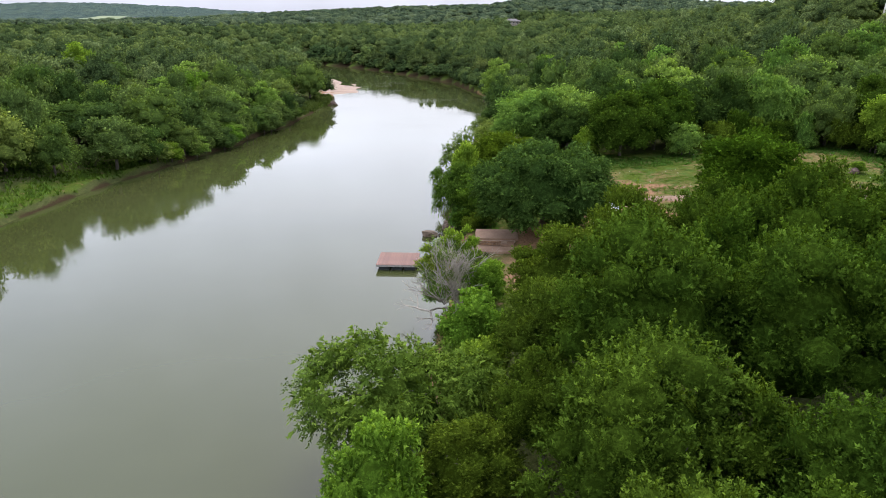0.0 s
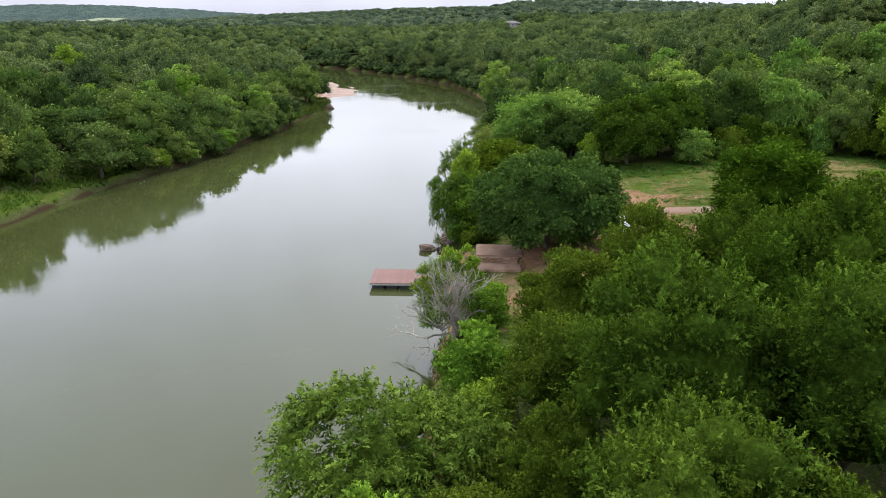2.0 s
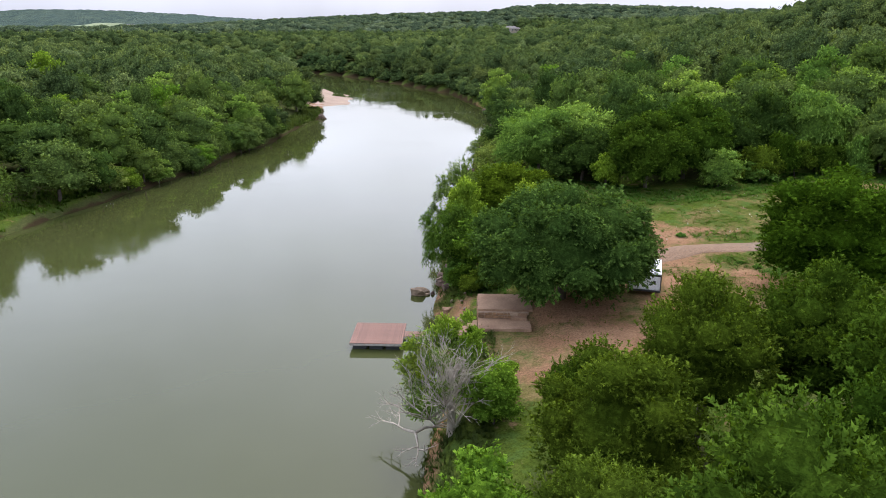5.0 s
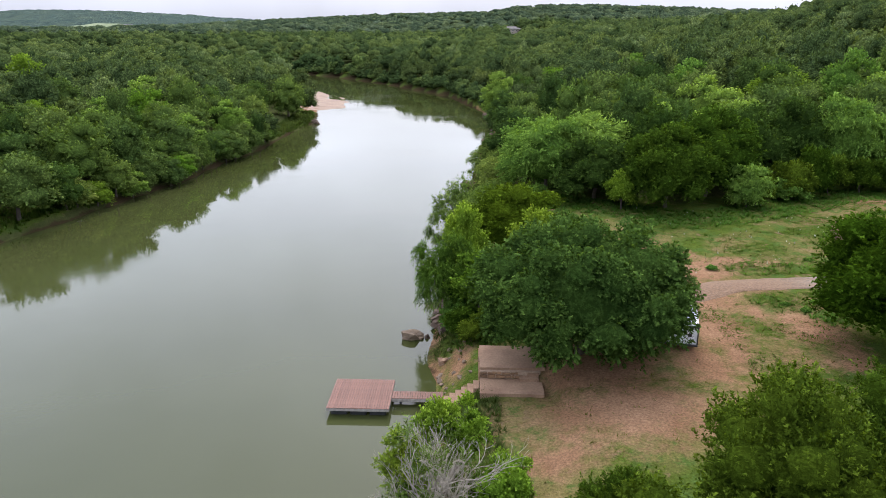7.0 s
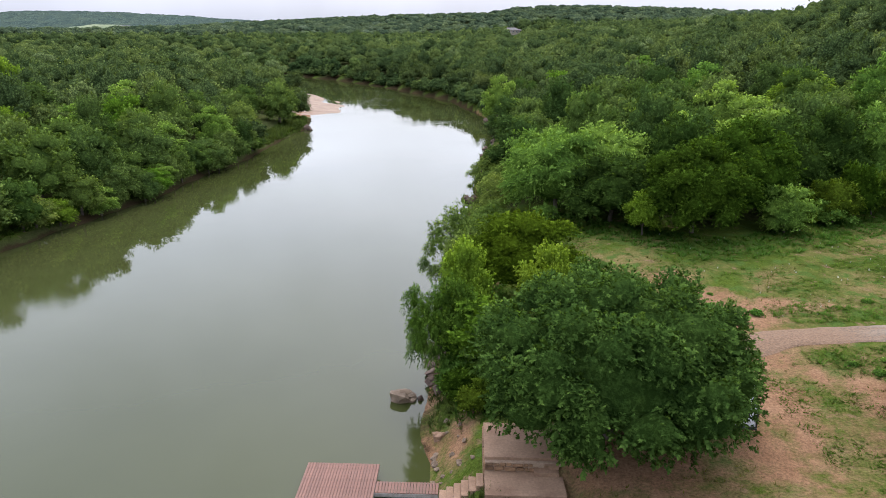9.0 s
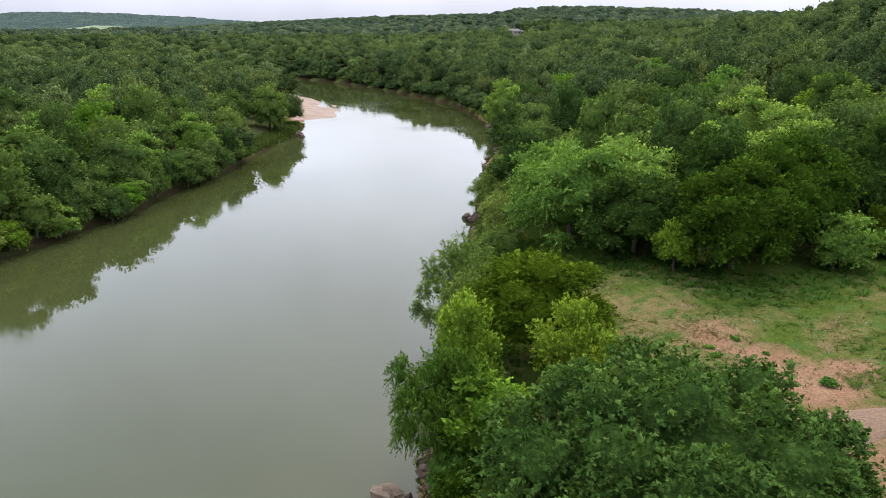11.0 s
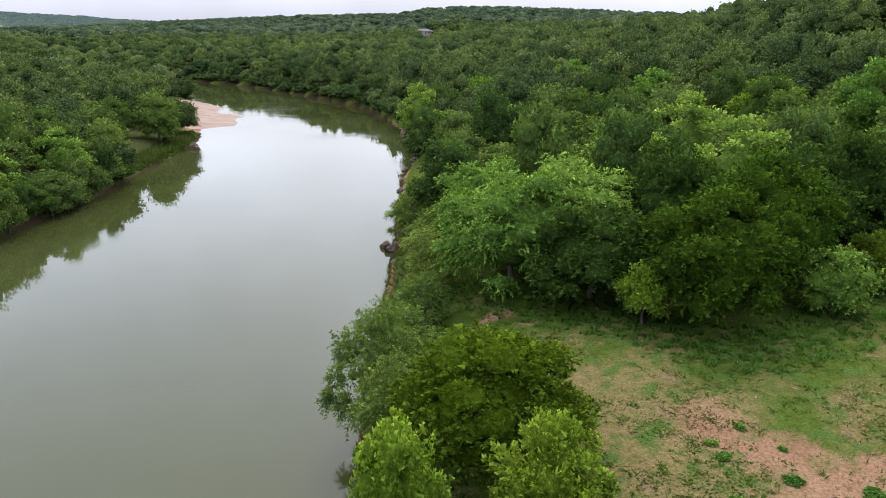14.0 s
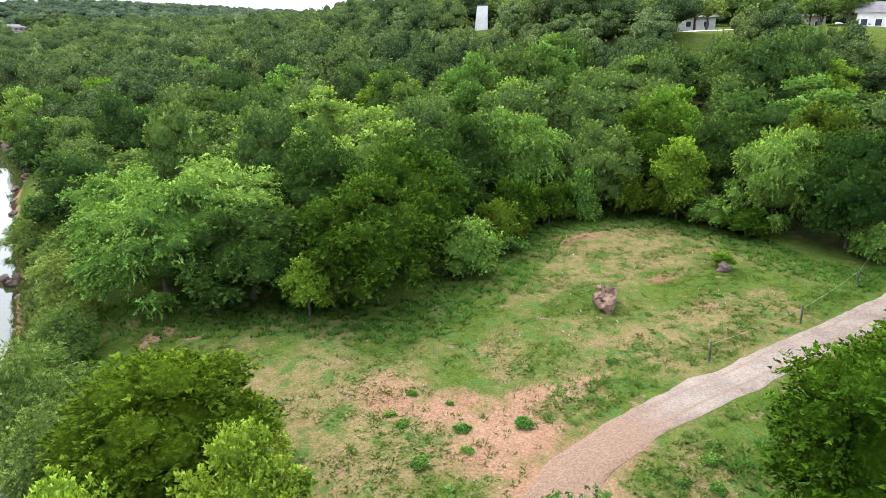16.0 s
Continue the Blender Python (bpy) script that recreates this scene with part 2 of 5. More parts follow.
def gravel():
    m, n, l, b = material("gravel_road")
    geo = n.new("ShaderNodeNewGeometry")
    vor = n.new("ShaderNodeTexVoronoi")
    vor.inputs["Scale"].default_value = 7.0
    l.new(geo.outputs["Position"], vor.inputs["Vector"])
    big = noise_node(n, l, 0.5, 6, 0.65, geo.outputs["Position"])
    fine = noise_node(n, l, 9.0, 5, 0.8, geo.outputs["Position"])
    r = ramp(n, [(0.35, (0.118, 0.088, 0.060)), (0.62, (0.188, 0.150, 0.110))])
    l.new(big.outputs[0], r.inputs[0])
    r2 = ramp(n, [(0.35, (0.6, 0.6, 0.6)), (0.65, (1.4, 1.4, 1.4))])
    l.new(fine.outputs[0], r2.inputs[0])
    worn = n.new("ShaderNodeAttribute")
    worn.attribute_name = "worn"
    add = n.new("ShaderNodeMath")
    add.operation = "ADD"
    l.new(worn.outputs["Fac"], add.inputs[0])
    l.new(fine.outputs[0], add.inputs[1])
    mr = n.new("ShaderNodeMapRange")
    mr.inputs[1].default_value, mr.inputs[2].default_value = 0.85, 1.2
    l.new(add.outputs[0], mr.inputs[0])
    base = mixed(n, l, "MIX", mr.outputs[0], r.outputs[0], (0.15, 0.092, 0.052))
    l.new(mixed(n, l, "MULTIPLY", 1.0, base, r2.outputs[0]), b.inputs["Base Color"])
    b.inputs["Roughness"].default_value = 0.95
    bump_to(n, l, vor.outputs["Distance"], b, 0.6, 0.05)
    return m


GRAVEL = gravel()


def ground_material():
    """Grass, dry grass, red soil and woodland floor, by the attributes soil, dry and shade_floor and by noise."""
    m, n, l, b = material("ground_cover")
    geo = n.new("ShaderNodeNewGeometry")
    pos = geo.outputs["Position"]
    attrs = {}
    for key in ("soil", "dry", "litter", "mud"):
        a = n.new("ShaderNodeAttribute")
        a.attribute_name = key
        attrs[key] = a.outputs["Fac"]
    n1 = noise_node(n, l, 0.35, 6, 0.65, pos)
    n2 = noise_node(n, l, 1.7, 6, 0.7, pos)
    n3 = noise_node(n, l, 9.0, 4, 0.75, pos)
    n5 = noise_node(n, l, 1.1, 10, 0.78, pos)
    grass = ramp(n, [(0.3, (0.036, 0.058, 0.009)), (0.55, (0.060, 0.086, 0.014)), (0.75, (0.086, 0.106, 0.022))])
    l.new(n2.outputs[0], grass.inputs[0])
    dry = ramp(n, [(0.3, (0.092, 0.088, 0.026)), (0.7, (0.175, 0.130, 0.060))])
    l.new(n2.outputs[0], dry.inputs[0])
    soil = ramp(n, [(0.3, (0.164, 0.091, 0.049)), (0.7, (0.25, 0.152, 0.090))])
    l.new(n1.outputs[0], soil.inputs[0])
    litter = ramp(n, [(0.3, (0.03, 0.042, 0.012)), (0.7, (0.075, 0.08, 0.03))])
    l.new(n2.outputs[0], litter.inputs[0])

    def mask(attr, noise_out, width):
        """The attribute's edge, broken up by noise."""
        add = n.new("ShaderNodeMath")
        add.operation = "ADD"
        l.new(attr, add.inputs[0])
        l.new(noise_out, add.inputs[1])
        mr = n.new("ShaderNodeMapRange")
        mr.inputs[1].default_value, mr.inputs[2].default_value = 1.0 - width, 1.0 + width
        l.new(add.outputs[0], mr.inputs[0])
        return mr.outputs[0]

    c = mixed(n, l, "MIX", mask(attrs["dry"], n1.outputs[0], 0.22), grass.outputs[0], dry.outputs[0])
    n4 = noise_node(n, l, 0.8, 8, 0.72, pos)
    weedy = n.new("ShaderNodeMapRange")
    weedy.inputs[1].default_value, weedy.inputs[2].default_value = 0.5, 0.6
    l.new(n4.outputs[0], weedy.inputs[0])
    c = mixed(n, l, "MIX", weedy.outputs[0], c, (0.056, 0.092, 0.02))
    bare = n.new("ShaderNodeMapRange")
    bare.inputs[1].default_value, bare.inputs[2].default_value = 0.42, 0.34
    l.new(n4.outputs[0], bare.inputs[0])
    c = mixed(n, l, "MIX", bare.outputs[0], c, (0.155, 0.108, 0.06))
    c = mixed(n, l, "MIX", mask(attrs["soil"], n5.outputs[0], 0.14), c, soil.outputs[0])
    c = mixed(n, l, "MIX", mask(attrs["litter"], n1.outputs[0], 0.2), c, litter.outputs[0])
    c = mixed(n, l, "MIX", mask(attrs["mud"], n2.outputs[0], 0.15), c, (0.036, 0.026, 0.014))
    grain = ramp(n, [(0.28, (0.5, 0.5, 0.5)), (0.72, (1.42, 1.42, 1.42))])
    l.new(n3.outputs[0], grain.inputs[0])
    l.new(mixed(n, l, "MULTIPLY", 1.0, c, grain.outputs[0]), b.inputs["Base Color"])
    b.inputs["Roughness"].default_value = 0.95
    b.inputs["Specular IOR Level"].default_value = 0.0
    bump_to(n, l, n3.outputs[0], b, 0.7, 0.06)
    return m


def water_material():
    m, n, l, b = material("river_water")
    geo = n.new("ShaderNodeNewGeometry")
    pos = geo.outputs["Position"]
    murk = noise_node(n, l, 0.035, 4, 0.55, pos)
    r = ramp(n, [(0.35, (0.031, 0.038, 0.010)), (0.7, (0.044, 0.051, 0.017))])
    l.new(murk.outputs[0], r.inputs[0])
    l.new(r.outputs[0], b.inputs["Base Color"])
    b.inputs["IOR"].default_value = 1.333
    b.inputs["Specular IOR Level"].default_value = 0.5
    breeze = noise_node(n, l, 0.05, 4, 0.6, pos)
    rr = n.new("ShaderNodeMapRange")
    rr.inputs[1].default_value, rr.inputs[2].default_value = 0.42, 0.68
    rr.inputs[3].default_value, rr.inputs[4].default_value = 0.015, 0.1
    l.new(breeze.outputs[0], rr.inputs[0])
    l.new(rr.outputs[0], b.inputs["Roughness"])
    ripples = noise_node(n, l, 2.2, 5, 0.6, pos)
    swell = noise_node(n, l, 0.35, 3, 0.5, pos)
    add = n.new("ShaderNodeMath")
    add.operation = "MULTIPLY_ADD"
    l.new(ripples.outputs[0], add.inputs[0])
    chop = n.new("ShaderNodeMapRange")
    chop.inputs[1].default_value, chop.inputs[2].default_value = 0.5, 0.72
    chop.inputs[3].default_value, chop.inputs[4].default_value = 0.05, 0.85
    l.new(breeze.outputs[0], chop.inputs[0])
    l.new(chop.outputs[0], add.inputs[1])
    l.new(swell.outputs[0], add.inputs[2])
    bump_to(n, l, add.outputs[0], b, 0.06, 0.12)
    return m


GROUND, WATER = ground_material(), water_material()

# ---- the lie of the land ----
RIVER = [  # the water's edge: up the right bank, round the bend, back down the left bank
    (2, -120), (0.5, -30), (-0.8, 10), (-1.3, 31), (-1.4, 37), (-0.8, 44), (-1.0, 52), (-1.4, 60), (-1.6, 66),
    (-1.5, 77), (-0.6, 88), (0.8, 108), (1.6, 124), (2.6, 141), (4.6, 155), (6.0, 166), (4.6, 190), (2.4, 206),
    (-5, 242), (-27, 290), (-57, 342), (-95, 385), (-170, 425), (-330, 440),
    (-330, 395), (-180, 378), (-110, 335), (-75, 292), (-54, 263), (-41, 242), (-34.5, 222), (-32.6, 206), (-38.5, 200), (-35.5, 186), (-33.4, 173),
    (-34.6, 147), (-34.2, 136), (-36.2, 122), (-37, 108), (-39.6, 96), (-41, 87), (-42.5, 80), (-43.6, 67), (-44, 50),
    (-44, 20), (-46, -40), (-48, -120)]
MEADOW = [(0.5, 40.5), (9, 41.5), (13, 45), (19, 47), (23, 56.5), (30, 58), (39, 60), (62, 59), (64, 67.5), (48, 66.4), (46.3, 70.8),
          (47.6, 77), (47.5, 82.3), (43.3, 85.8), (36.3, 87), (30, 82.8), (22, 78.1), (17.7, 77.2), (14, 81), (10.3, 83.6), (7.5, 88),
          (3.5, 92), (1.2, 90), (0.2, 76)]
ROAD = [(78, 71.5), (58, 65.8), (47, 64.2), (38, 63.8), (30, 63.5), (24, 63.3), (19.5, 62.9), (16.0, 61.8), (12.8, 60.2), (11.2, 57.0)]


def edge_distance(px, py, poly, closed=True):
    """Distance to a line of points; negative inside it where it is closed."""
    d = np.full(px.shape, 1e9)
    inside = np.zeros(px.shape, bool)
    pts = list(poly)
    for (ax, ay), (bx, by) in zip(pts, pts[1:] + (pts[:1] if closed else [])):
        ex, ey = bx - ax, by - ay
        t = np.clip(((px - ax) * ex + (py - ay) * ey) / (ex * ex + ey * ey), 0, 1)
        d = np.minimum(d, np.hypot(px - ax - t * ex, py - ay - t * ey))
        if closed and ay != by:
            inside ^= ((ay > py) != (by > py)) & (px < (bx - ax) * (py - ay) / (by - ay) + ax)
    return np.where(inside, -d, d) if closed else d


def smooth(a, b, v):
    t = np.clip((v - a) / (b - a), 0, 1)
    return t * t * (3 - 2 * t)


def wavy(px, py, seed, scale):
    """A soft random field between about -1 and 1, from a few waves."""
    rng = np.random.RandomState(seed)
    out = 0
    for k in range(7):
        a, f, p = rng.uniform(0, 6.28), rng.uniform(0.5, 2.2) / scale, rng.uniform(0, 6.28)
        out = out + np.sin((px * math.cos(a) + py * math.sin(a)) * f * 6.28 + p) / 7 * 1.7
    return out


def bar_mask(px, py):
    along, across = (py - 230) * 0.974 - (px + 43) * 0.227, (px + 43) * 0.974 + (py - 230) * 0.227
    return smooth(1.15, 0.85, np.hypot(across / 9.5, along / 38)) * (px > -62)


def land(px, py):
    """Ground height above the water."""
    px, py = np.asarray(px, float), np.asarray(py, float)
    d = edge_distance(px, py, RIVER) + 0.35 * wavy(px, py, 3, 7.0) * (py < 260)
    right = smooth(-20, -10, px + 0.35 * np.maximum(py - 210, 0))
    bank_r = 1.75 * smooth(0, 2.4, d) + 1.1 * smooth(2.2, 9, d) + 0.35 * smooth(8, 22, d)
    bank_l = 0.9 * smooth(0, 1.1, d) + 1.5 * smooth(1.5, 9, d) + 1.2 * smooth(9, 30, d)
    z = right * bank_r + (1 - right) * bank_l
    z = z + right * 0.9 * smooth(58, 82, py) * smooth(2, 14, d)
    # the hillside and the terrace with the houses
    s = (px - 43) * 0.80 + (np.minimum(py, 130) - 84) * 0.42
    z = z + right * (6.0 * smooth(0, 35, s) + 9.5 * smooth(50, 64, s) * (1 - 0.65 * smooth(190, 280, py))) * smooth(-60, 40, py)
    z = z + 13 * np.exp(-(((px - 195) / 48) ** 2 + ((py - 350) / 100) ** 2))
    # uplands round the valley
    far = np.hypot(px + 20, py - 60)
    up = smooth(0, 60, d)
    z = z + up * (5.0 * smooth(150, 420, far) + 7 * smooth(400, 700, far))
    z = z + 24 * np.exp(-(((px - 60) / 420) ** 2 + ((py - 1020) / 190) ** 2))
    z = z + 5 * np.exp(-(((px - 520) / 230) ** 2 + ((py - 900) / 190) ** 2))
    z = z + 66 * np.exp(-(((px + 1300) / 800) ** 2 + ((py - 2350) / 420) ** 2)) + 10 * smooth(2500, 4000, far)
    z = z + 6.5 * np.exp(-(((px - 36) / 40) ** 2 + ((py - 600) / 40) ** 2))
    z = z + 20.5 * np.exp(-(((px + 692) / 110) ** 2 + ((py - 1395) / 75) ** 2))
    z = z * (1 - 0.8 * bar_mask(px, py))
    z = z + 0.12 * wavy(px, py, 5, 9) * smooth(1, 6, d) + 0.6 * wavy(px, py, 6, 60) * smooth(60, 160, far)
    z = np.where((px > 0.9) & (px < 5.2) & (py > 49.6) & (py < 51.9), np.minimum(z, 1.82), z)
    bed = -0.12 - 1.6 * smooth(0, 9, -d)
    return np.where(d > 0, z, bed)


def land_at(x, y):
    return float(land(np.array([x]), np.array([y]))[0])


def line_steps(lo, hi, fine, reach_lo, reach_hi, grow):
    mid = list(np.arange(lo, hi + 1e-6, fine))
    up, step = [], fine
    v = mid[-1]
    while v < reach_hi:
        step *= grow
        v += step
        up.append(v)
    down, step, v = [], fine, mid[0]
    while v > reach_lo:
        step *= grow
        v -= step
        down.append(v)
    return np.array(down[::-1] + mid + up)


def mesh_from(name, verts, faces, mat, smooth_shade=False):
    """A mesh from numpy arrays of points and of triangles or quads."""
    me = bpy.data.meshes.new(name)
    verts, faces = np.asarray(verts, np.float32), np.asarray(faces, np.int32)
    nv, nf, k = len(verts), len(faces), faces.shape[1]
    me.vertices.add(nv)
    me.vertices.foreach_set("co", verts.ravel())
    me.loops.add(nf * k)
    me.loops.foreach_set("vertex_index", faces.ravel())
    me.polygons.add(nf)
    me.polygons.foreach_set("loop_start", np.arange(0, nf * k, k, dtype=np.int32))
    me.polygons.foreach_set("use_smooth", np.full(nf, smooth_shade))
    me.update(calc_edges=True)
    me.materials.append(mat)
    return me


def blob_sum(px, py, spots):
    """1 inside soft round spots of x, y, radius across and along."""
    out = np.zeros(px.shape)
    for cx, cy, rx, ry in spots:
        out = np.maximum(out, 1.15 - np.sqrt(((px - cx) / rx) ** 2 + ((py - cy) / ry) ** 2) * 0.75)
    return np.clip(out, 0, 1)


def build_ground():
    gx = line_steps(-50, 62, 0.75, -4200, 4200, 1.085)
    gy = line_steps(10, 130, 0.75, -900, 4600, 1.075)
    mx, my = np.meshgrid(gx, gy)
    px, py = mx.ravel(), my.ravel()
    pz = land(px, py)
    n, m = len(gx), len(gy)
    i = (np.arange(m - 1)[:, None] * n + np.arange(n - 1)[None]).ravel()
    me = mesh_from("ground", np.stack([px, py, pz], 1), np.stack([i, i + 1, i + n + 1, i + n], 1), GROUND, True)
    w = wavy(px, py, 11, 8)
    open_land = smooth(1.5, -1.5, edge_distance(px, py, MEADOW))
    soil = blob_sum(px, py, [(8, 47.5, 6.5, 4.4), (7, 52, 5.5, 4.5), (12.5, 52, 2.2, 4), (15, 60.2, 3.4, 2.4), (14.4, 56, 2.3, 4.2), (19.5, 55.5, 3.0, 2.2), (17.5, 58.5, 1.2, 2.0), (11, 58, 2.2, 6), (14.5, 55, 1.3, 7), (16.5, 66.5, 3.0, 1.6), (18.5, 67.2, 3.2, 1.3), (22.4, 66.9, 1.8, 0.5),
                             (15.2, 68.6, 2.6, 1.9), (20, 66.6, 2.4, 0.8), (35.7, 74, 2.4, 0.9), (34.5, 69.7, 1.4, 0.8), (18.5, 62.5, 3.2, 1.8),
                             (6.7, 84.1, 1.7, 1.2), (8.1, 82.2, 1.1, 0.8), (37, 83.5, 4.5, 1.4), (4.2, 44.5, 2.0, 1.6), (15.5, 62, 5, 2.2), (16.0, 65.2, 4.2, 3.0), (13.2, 59.8, 2.4, 2.4), (11.8, 56.5, 1.8, 3.2),
                             (21, 52, 4, 3), (19, 57.5, 2.0, 1.5), (13.5, 70.5, 2.0, 3.0)])
    soil = np.maximum(soil, 0.64 * blob_sum(px, py, [(13, 50, 7, 7), (18, 53, 6, 6), (6, 45, 5, 4)]))
    d = edge_distance(px, py, RIVER)
    strip = smooth(1.6, 0.3, d) * (d > -1) * (0.55 + 0.3 * (w > 0))
    soil = np.maximum(soil * 0.74 * open_land, np.where((px < -20) | (py > 215), 0, strip * 0.8))
    bar = bar_mask(px, py)
    soil = np.maximum(soil, 0.72 * blob_sum(px, py, [(0.2, 55.6, 1.2, 2.8)]))
    soil = np.maximum(soil, smooth(0.02, 0.3, bar))
    dry = open_land * np.clip(0.36 + 0.35 * w + blob_sum(px, py, [(11, 70, 3.8, 6.5), (38, 80, 9, 5), (3, 47, 3, 4), (30, 68, 9, 2.4)]) * 0.5, 0, 1)
    dry = np.maximum(dry, smooth(45, 70, px) * 0.3)
    lawn = smooth(0, 6, px - 92) * smooth(30, 60, py) * smooth(230, 190, py)
    litter = np.clip(smooth(2.5, 7.0, edge_distance(px, py, MEADOW)) * smooth(2.0, 6.0, d) - lawn - bar, 0, 1)
    reed = smooth(14, 2, d) * (px < -20) * (py < 100)
    litter = np.clip(litter - reed * 0.3, 0, 1)
    litter = np.maximum(litter, smooth(1.3, 0.3, d) * ((px < -20) | (py > 215)) * (1 - bar))
    mud = smooth(0.5, 0.05, d + 0.25 * w) * (1 - bar) * np.where((px > -10) & (py < 70), 0.5, 1.0)
    for key, values in (("soil", soil), ("dry", dry), ("litter", litter), ("mud", mud)):
        a = me.attributes.new(key, "FLOAT", "POINT")
        a.data.foreach_set("value", values.astype(np.float32))
    ob = tagged(new("ground", me), "grassy river terrace with red soil and wooded hills beyond", "ground", kind="structure")
    return ob


build_ground()


def build_water():
    xs, ys = np.linspace(-420, 120, 55), np.linspace(-140, 520, 67)
    mx, my = np.meshgrid(xs, ys)
    n, m = len(xs), len(ys)
    i = (np.arange(m - 1)[:, None] * n + np.arange(n - 1)[None]).ravel()
    v = np.stack([mx.ravel(), my.ravel(), np.zeros(mx.size)], 1)
    me = mesh_from("water", v, np.stack([i, i + 1, i + n + 1, i + n], 1), WATER, True)
    tagged(new("water", me), "calm murky green river reflecting a pale sky", "river", kind="structure")


build_water()


def strip_mesh(name, line, half, mat, lift, cuts=60, across=12, ragged=0.12, seed=1):
    """A ribbon laid on the ground along a line, with uneven edges."""
    pts = np.array(line, float)
    seg = np.r_[0, np.cumsum(np.hypot(*np.diff(pts, axis=0).T))]
    at = np.linspace(0, seg[-1], cuts)
    cx, cy = np.interp(at, seg, pts[:, 0]), np.interp(at, seg, pts[:, 1])
    k = np.ones(7) / 7
    cx = np.r_[cx[:3], np.convolve(cx, k, "valid"), cx[-3:]]
    cy = np.r_[cy[:3], np.convolve(cy, k, "valid"), cy[-3:]]
    tx, ty = np.gradient(cx), np.gradient(cy)
    ln = np.hypot(tx, ty)
    nx, ny = -ty / ln, tx / ln
    rng = np.random.RandomState(seed)
    half = half * (0.35 + 0.65 * smooth(0, 4, seg[-1] - at))
    verts = []
    for j in range(across + 1):
        u = j / across * 2 - 1
        w = half * u + (ragged * np.convolve(rng.uniform(-1, 1, cuts + 4), np.ones(5) / 2.2, 'valid') if j in (0, across) else 0)
        x, y = cx + nx * w, cy + ny * w
        verts.append(np.stack([x, y, land(x, y) + lift * (0.18 + 0.82 * smooth(1, 9, seg[-1] - at)) * (1 - 0.9 * abs(u) ** 4) - (0.03 * np.exp(-((abs(u) - 0.5) / 0.16) ** 2))], 1))
    v = np.stack(verts, 1).reshape(-1, 3)
    n = across + 1
    i = (np.arange(cuts - 1)[:, None] * n + np.arange(across)[None]).ravel()
    me = mesh_from(name, v, np.stack([i, i + n, i + n + 1, i + 1], 1)[:, ::-1], mat, True)
    u = np.abs(np.arange(n) / across * 2 - 1)
    worn = np.maximum(smooth(20, 7, seg[-1] - at)[:, None], (0.62 * np.exp(-((u - 0.5) / 0.14) ** 2) + 0.5 * smooth(0.8, 1.0, u))[None] + 0 * at[:, None])
    me.attributes.new("worn", "FLOAT", "POINT").data.foreach_set("value", worn.astype(np.float32).ravel())
    return me


tagged(new("road", strip_mesh("road", ROAD, 1.05, GRAVEL, 0.11, 160)), "pale gravel track with worn reddish wheel ruts", "road", kind="structure")

# ---- building blocks ----
def part(name, data, parent, label=""):
    """Links a mesh as one part under a thing or under another part."""
    ob = new(name, data)
    ob.parent = parent
    if label:
        ob["label"] = label
    return ob


def thing(name, x, y, z, label, category, group="", rz=0.0, kind=""):
    ob = new(name)
    ob.empty_display_size = 0.3
    ob.matrix_basis = pose(x, y, z, 0, 0, rz)
    return tagged(ob, label, category, group, kind)


def box_data(name, x0, x1, y0, y1, z0, z1, mat, bevel=0.0):
    bm = bmesh.new()
    bmesh.ops.create_cube(bm, size=1.0)
    for v in bm.verts:
        v.co = Vector(((x0 + x1) / 2 + v.co.x * (x1 - x0), (y0 + y1) / 2 + v.co.y * (y1 - y0), (z0 + z1) / 2 + v.co.z * (z1 - z0)))
    if bevel:
        bmesh.ops.bevel(bm, geom=bm.edges[:], offset=bevel, segments=1, affect="EDGES")
    me = bpy.data.meshes.new(name)
    bm.to_mesh(me)
    bm.free()
    me.materials.append(mat)
    return me


def tube(points, radii, sides=7):
    """Points and faces of a tapering tube along points."""
    pts = [Vector(p) for p in points]
    verts, faces = [], []
    for k, p in enumerate(pts):
        way = (pts[min(k + 1, len(pts) - 1)] - pts[max(k - 1, 0)]).normalized()
        side = way.orthogonal().normalized()
        other = way.cross(side)
        for s in range(sides):
            a = 6.28318 * s / sides
            verts.append(tuple(p + (side * math.cos(a) + other * math.sin(a)) * radii[k]))
        if k:
            for s in range(sides):
                a, b = (k - 1) * sides + s, (k - 1) * sides + (s + 1) % sides
                faces.append((a, b, b + sides, a + sides))
    return verts, faces


def joined(name, pieces, mat):
    verts, faces = [], []
    for v, f in pieces:
        o = len(verts)
        verts += list(v)
        faces += [tuple(i + o for i in q) for q in f]
    return mesh_from(name, np.array(verts), np.array(faces), mat, True)


def rock_data(name, seed, mat, sx=1.0, sy=0.8, sz=0.6, cuts=2, rough=0.28):
    bm = bmesh.new()
    bmesh.ops.create_icosphere(bm, subdivisions=cuts, radius=1.0)
    off = Vector((seed * 7.3, seed * 3.1, seed * 1.7))
    r = random.Random(seed)
    facets = [Vector((r.gauss(0, 1), r.gauss(0, 1), r.gauss(0, 0.8))).normalized() for _ in range(7)]
    for v in bm.verts:
        f = 1 + rough * noise.noise(v.co * 1.1 + off) + rough * 0.6 * noise.noise(v.co * 2.7 + off)
        p = v.co * f
        for q in facets:
            over = p.dot(q) - 0.72
            if over > 0:
                p = p - q * over
        v.co = Vector((p.x * sx, p.y * sy, p.z * sz))
    me = bpy.data.meshes.new(name)
    bm.to_mesh(me)
    bm.free()
    me.materials.append(mat)
    for f in me.polygons:
        f.use_smooth = False
    return me


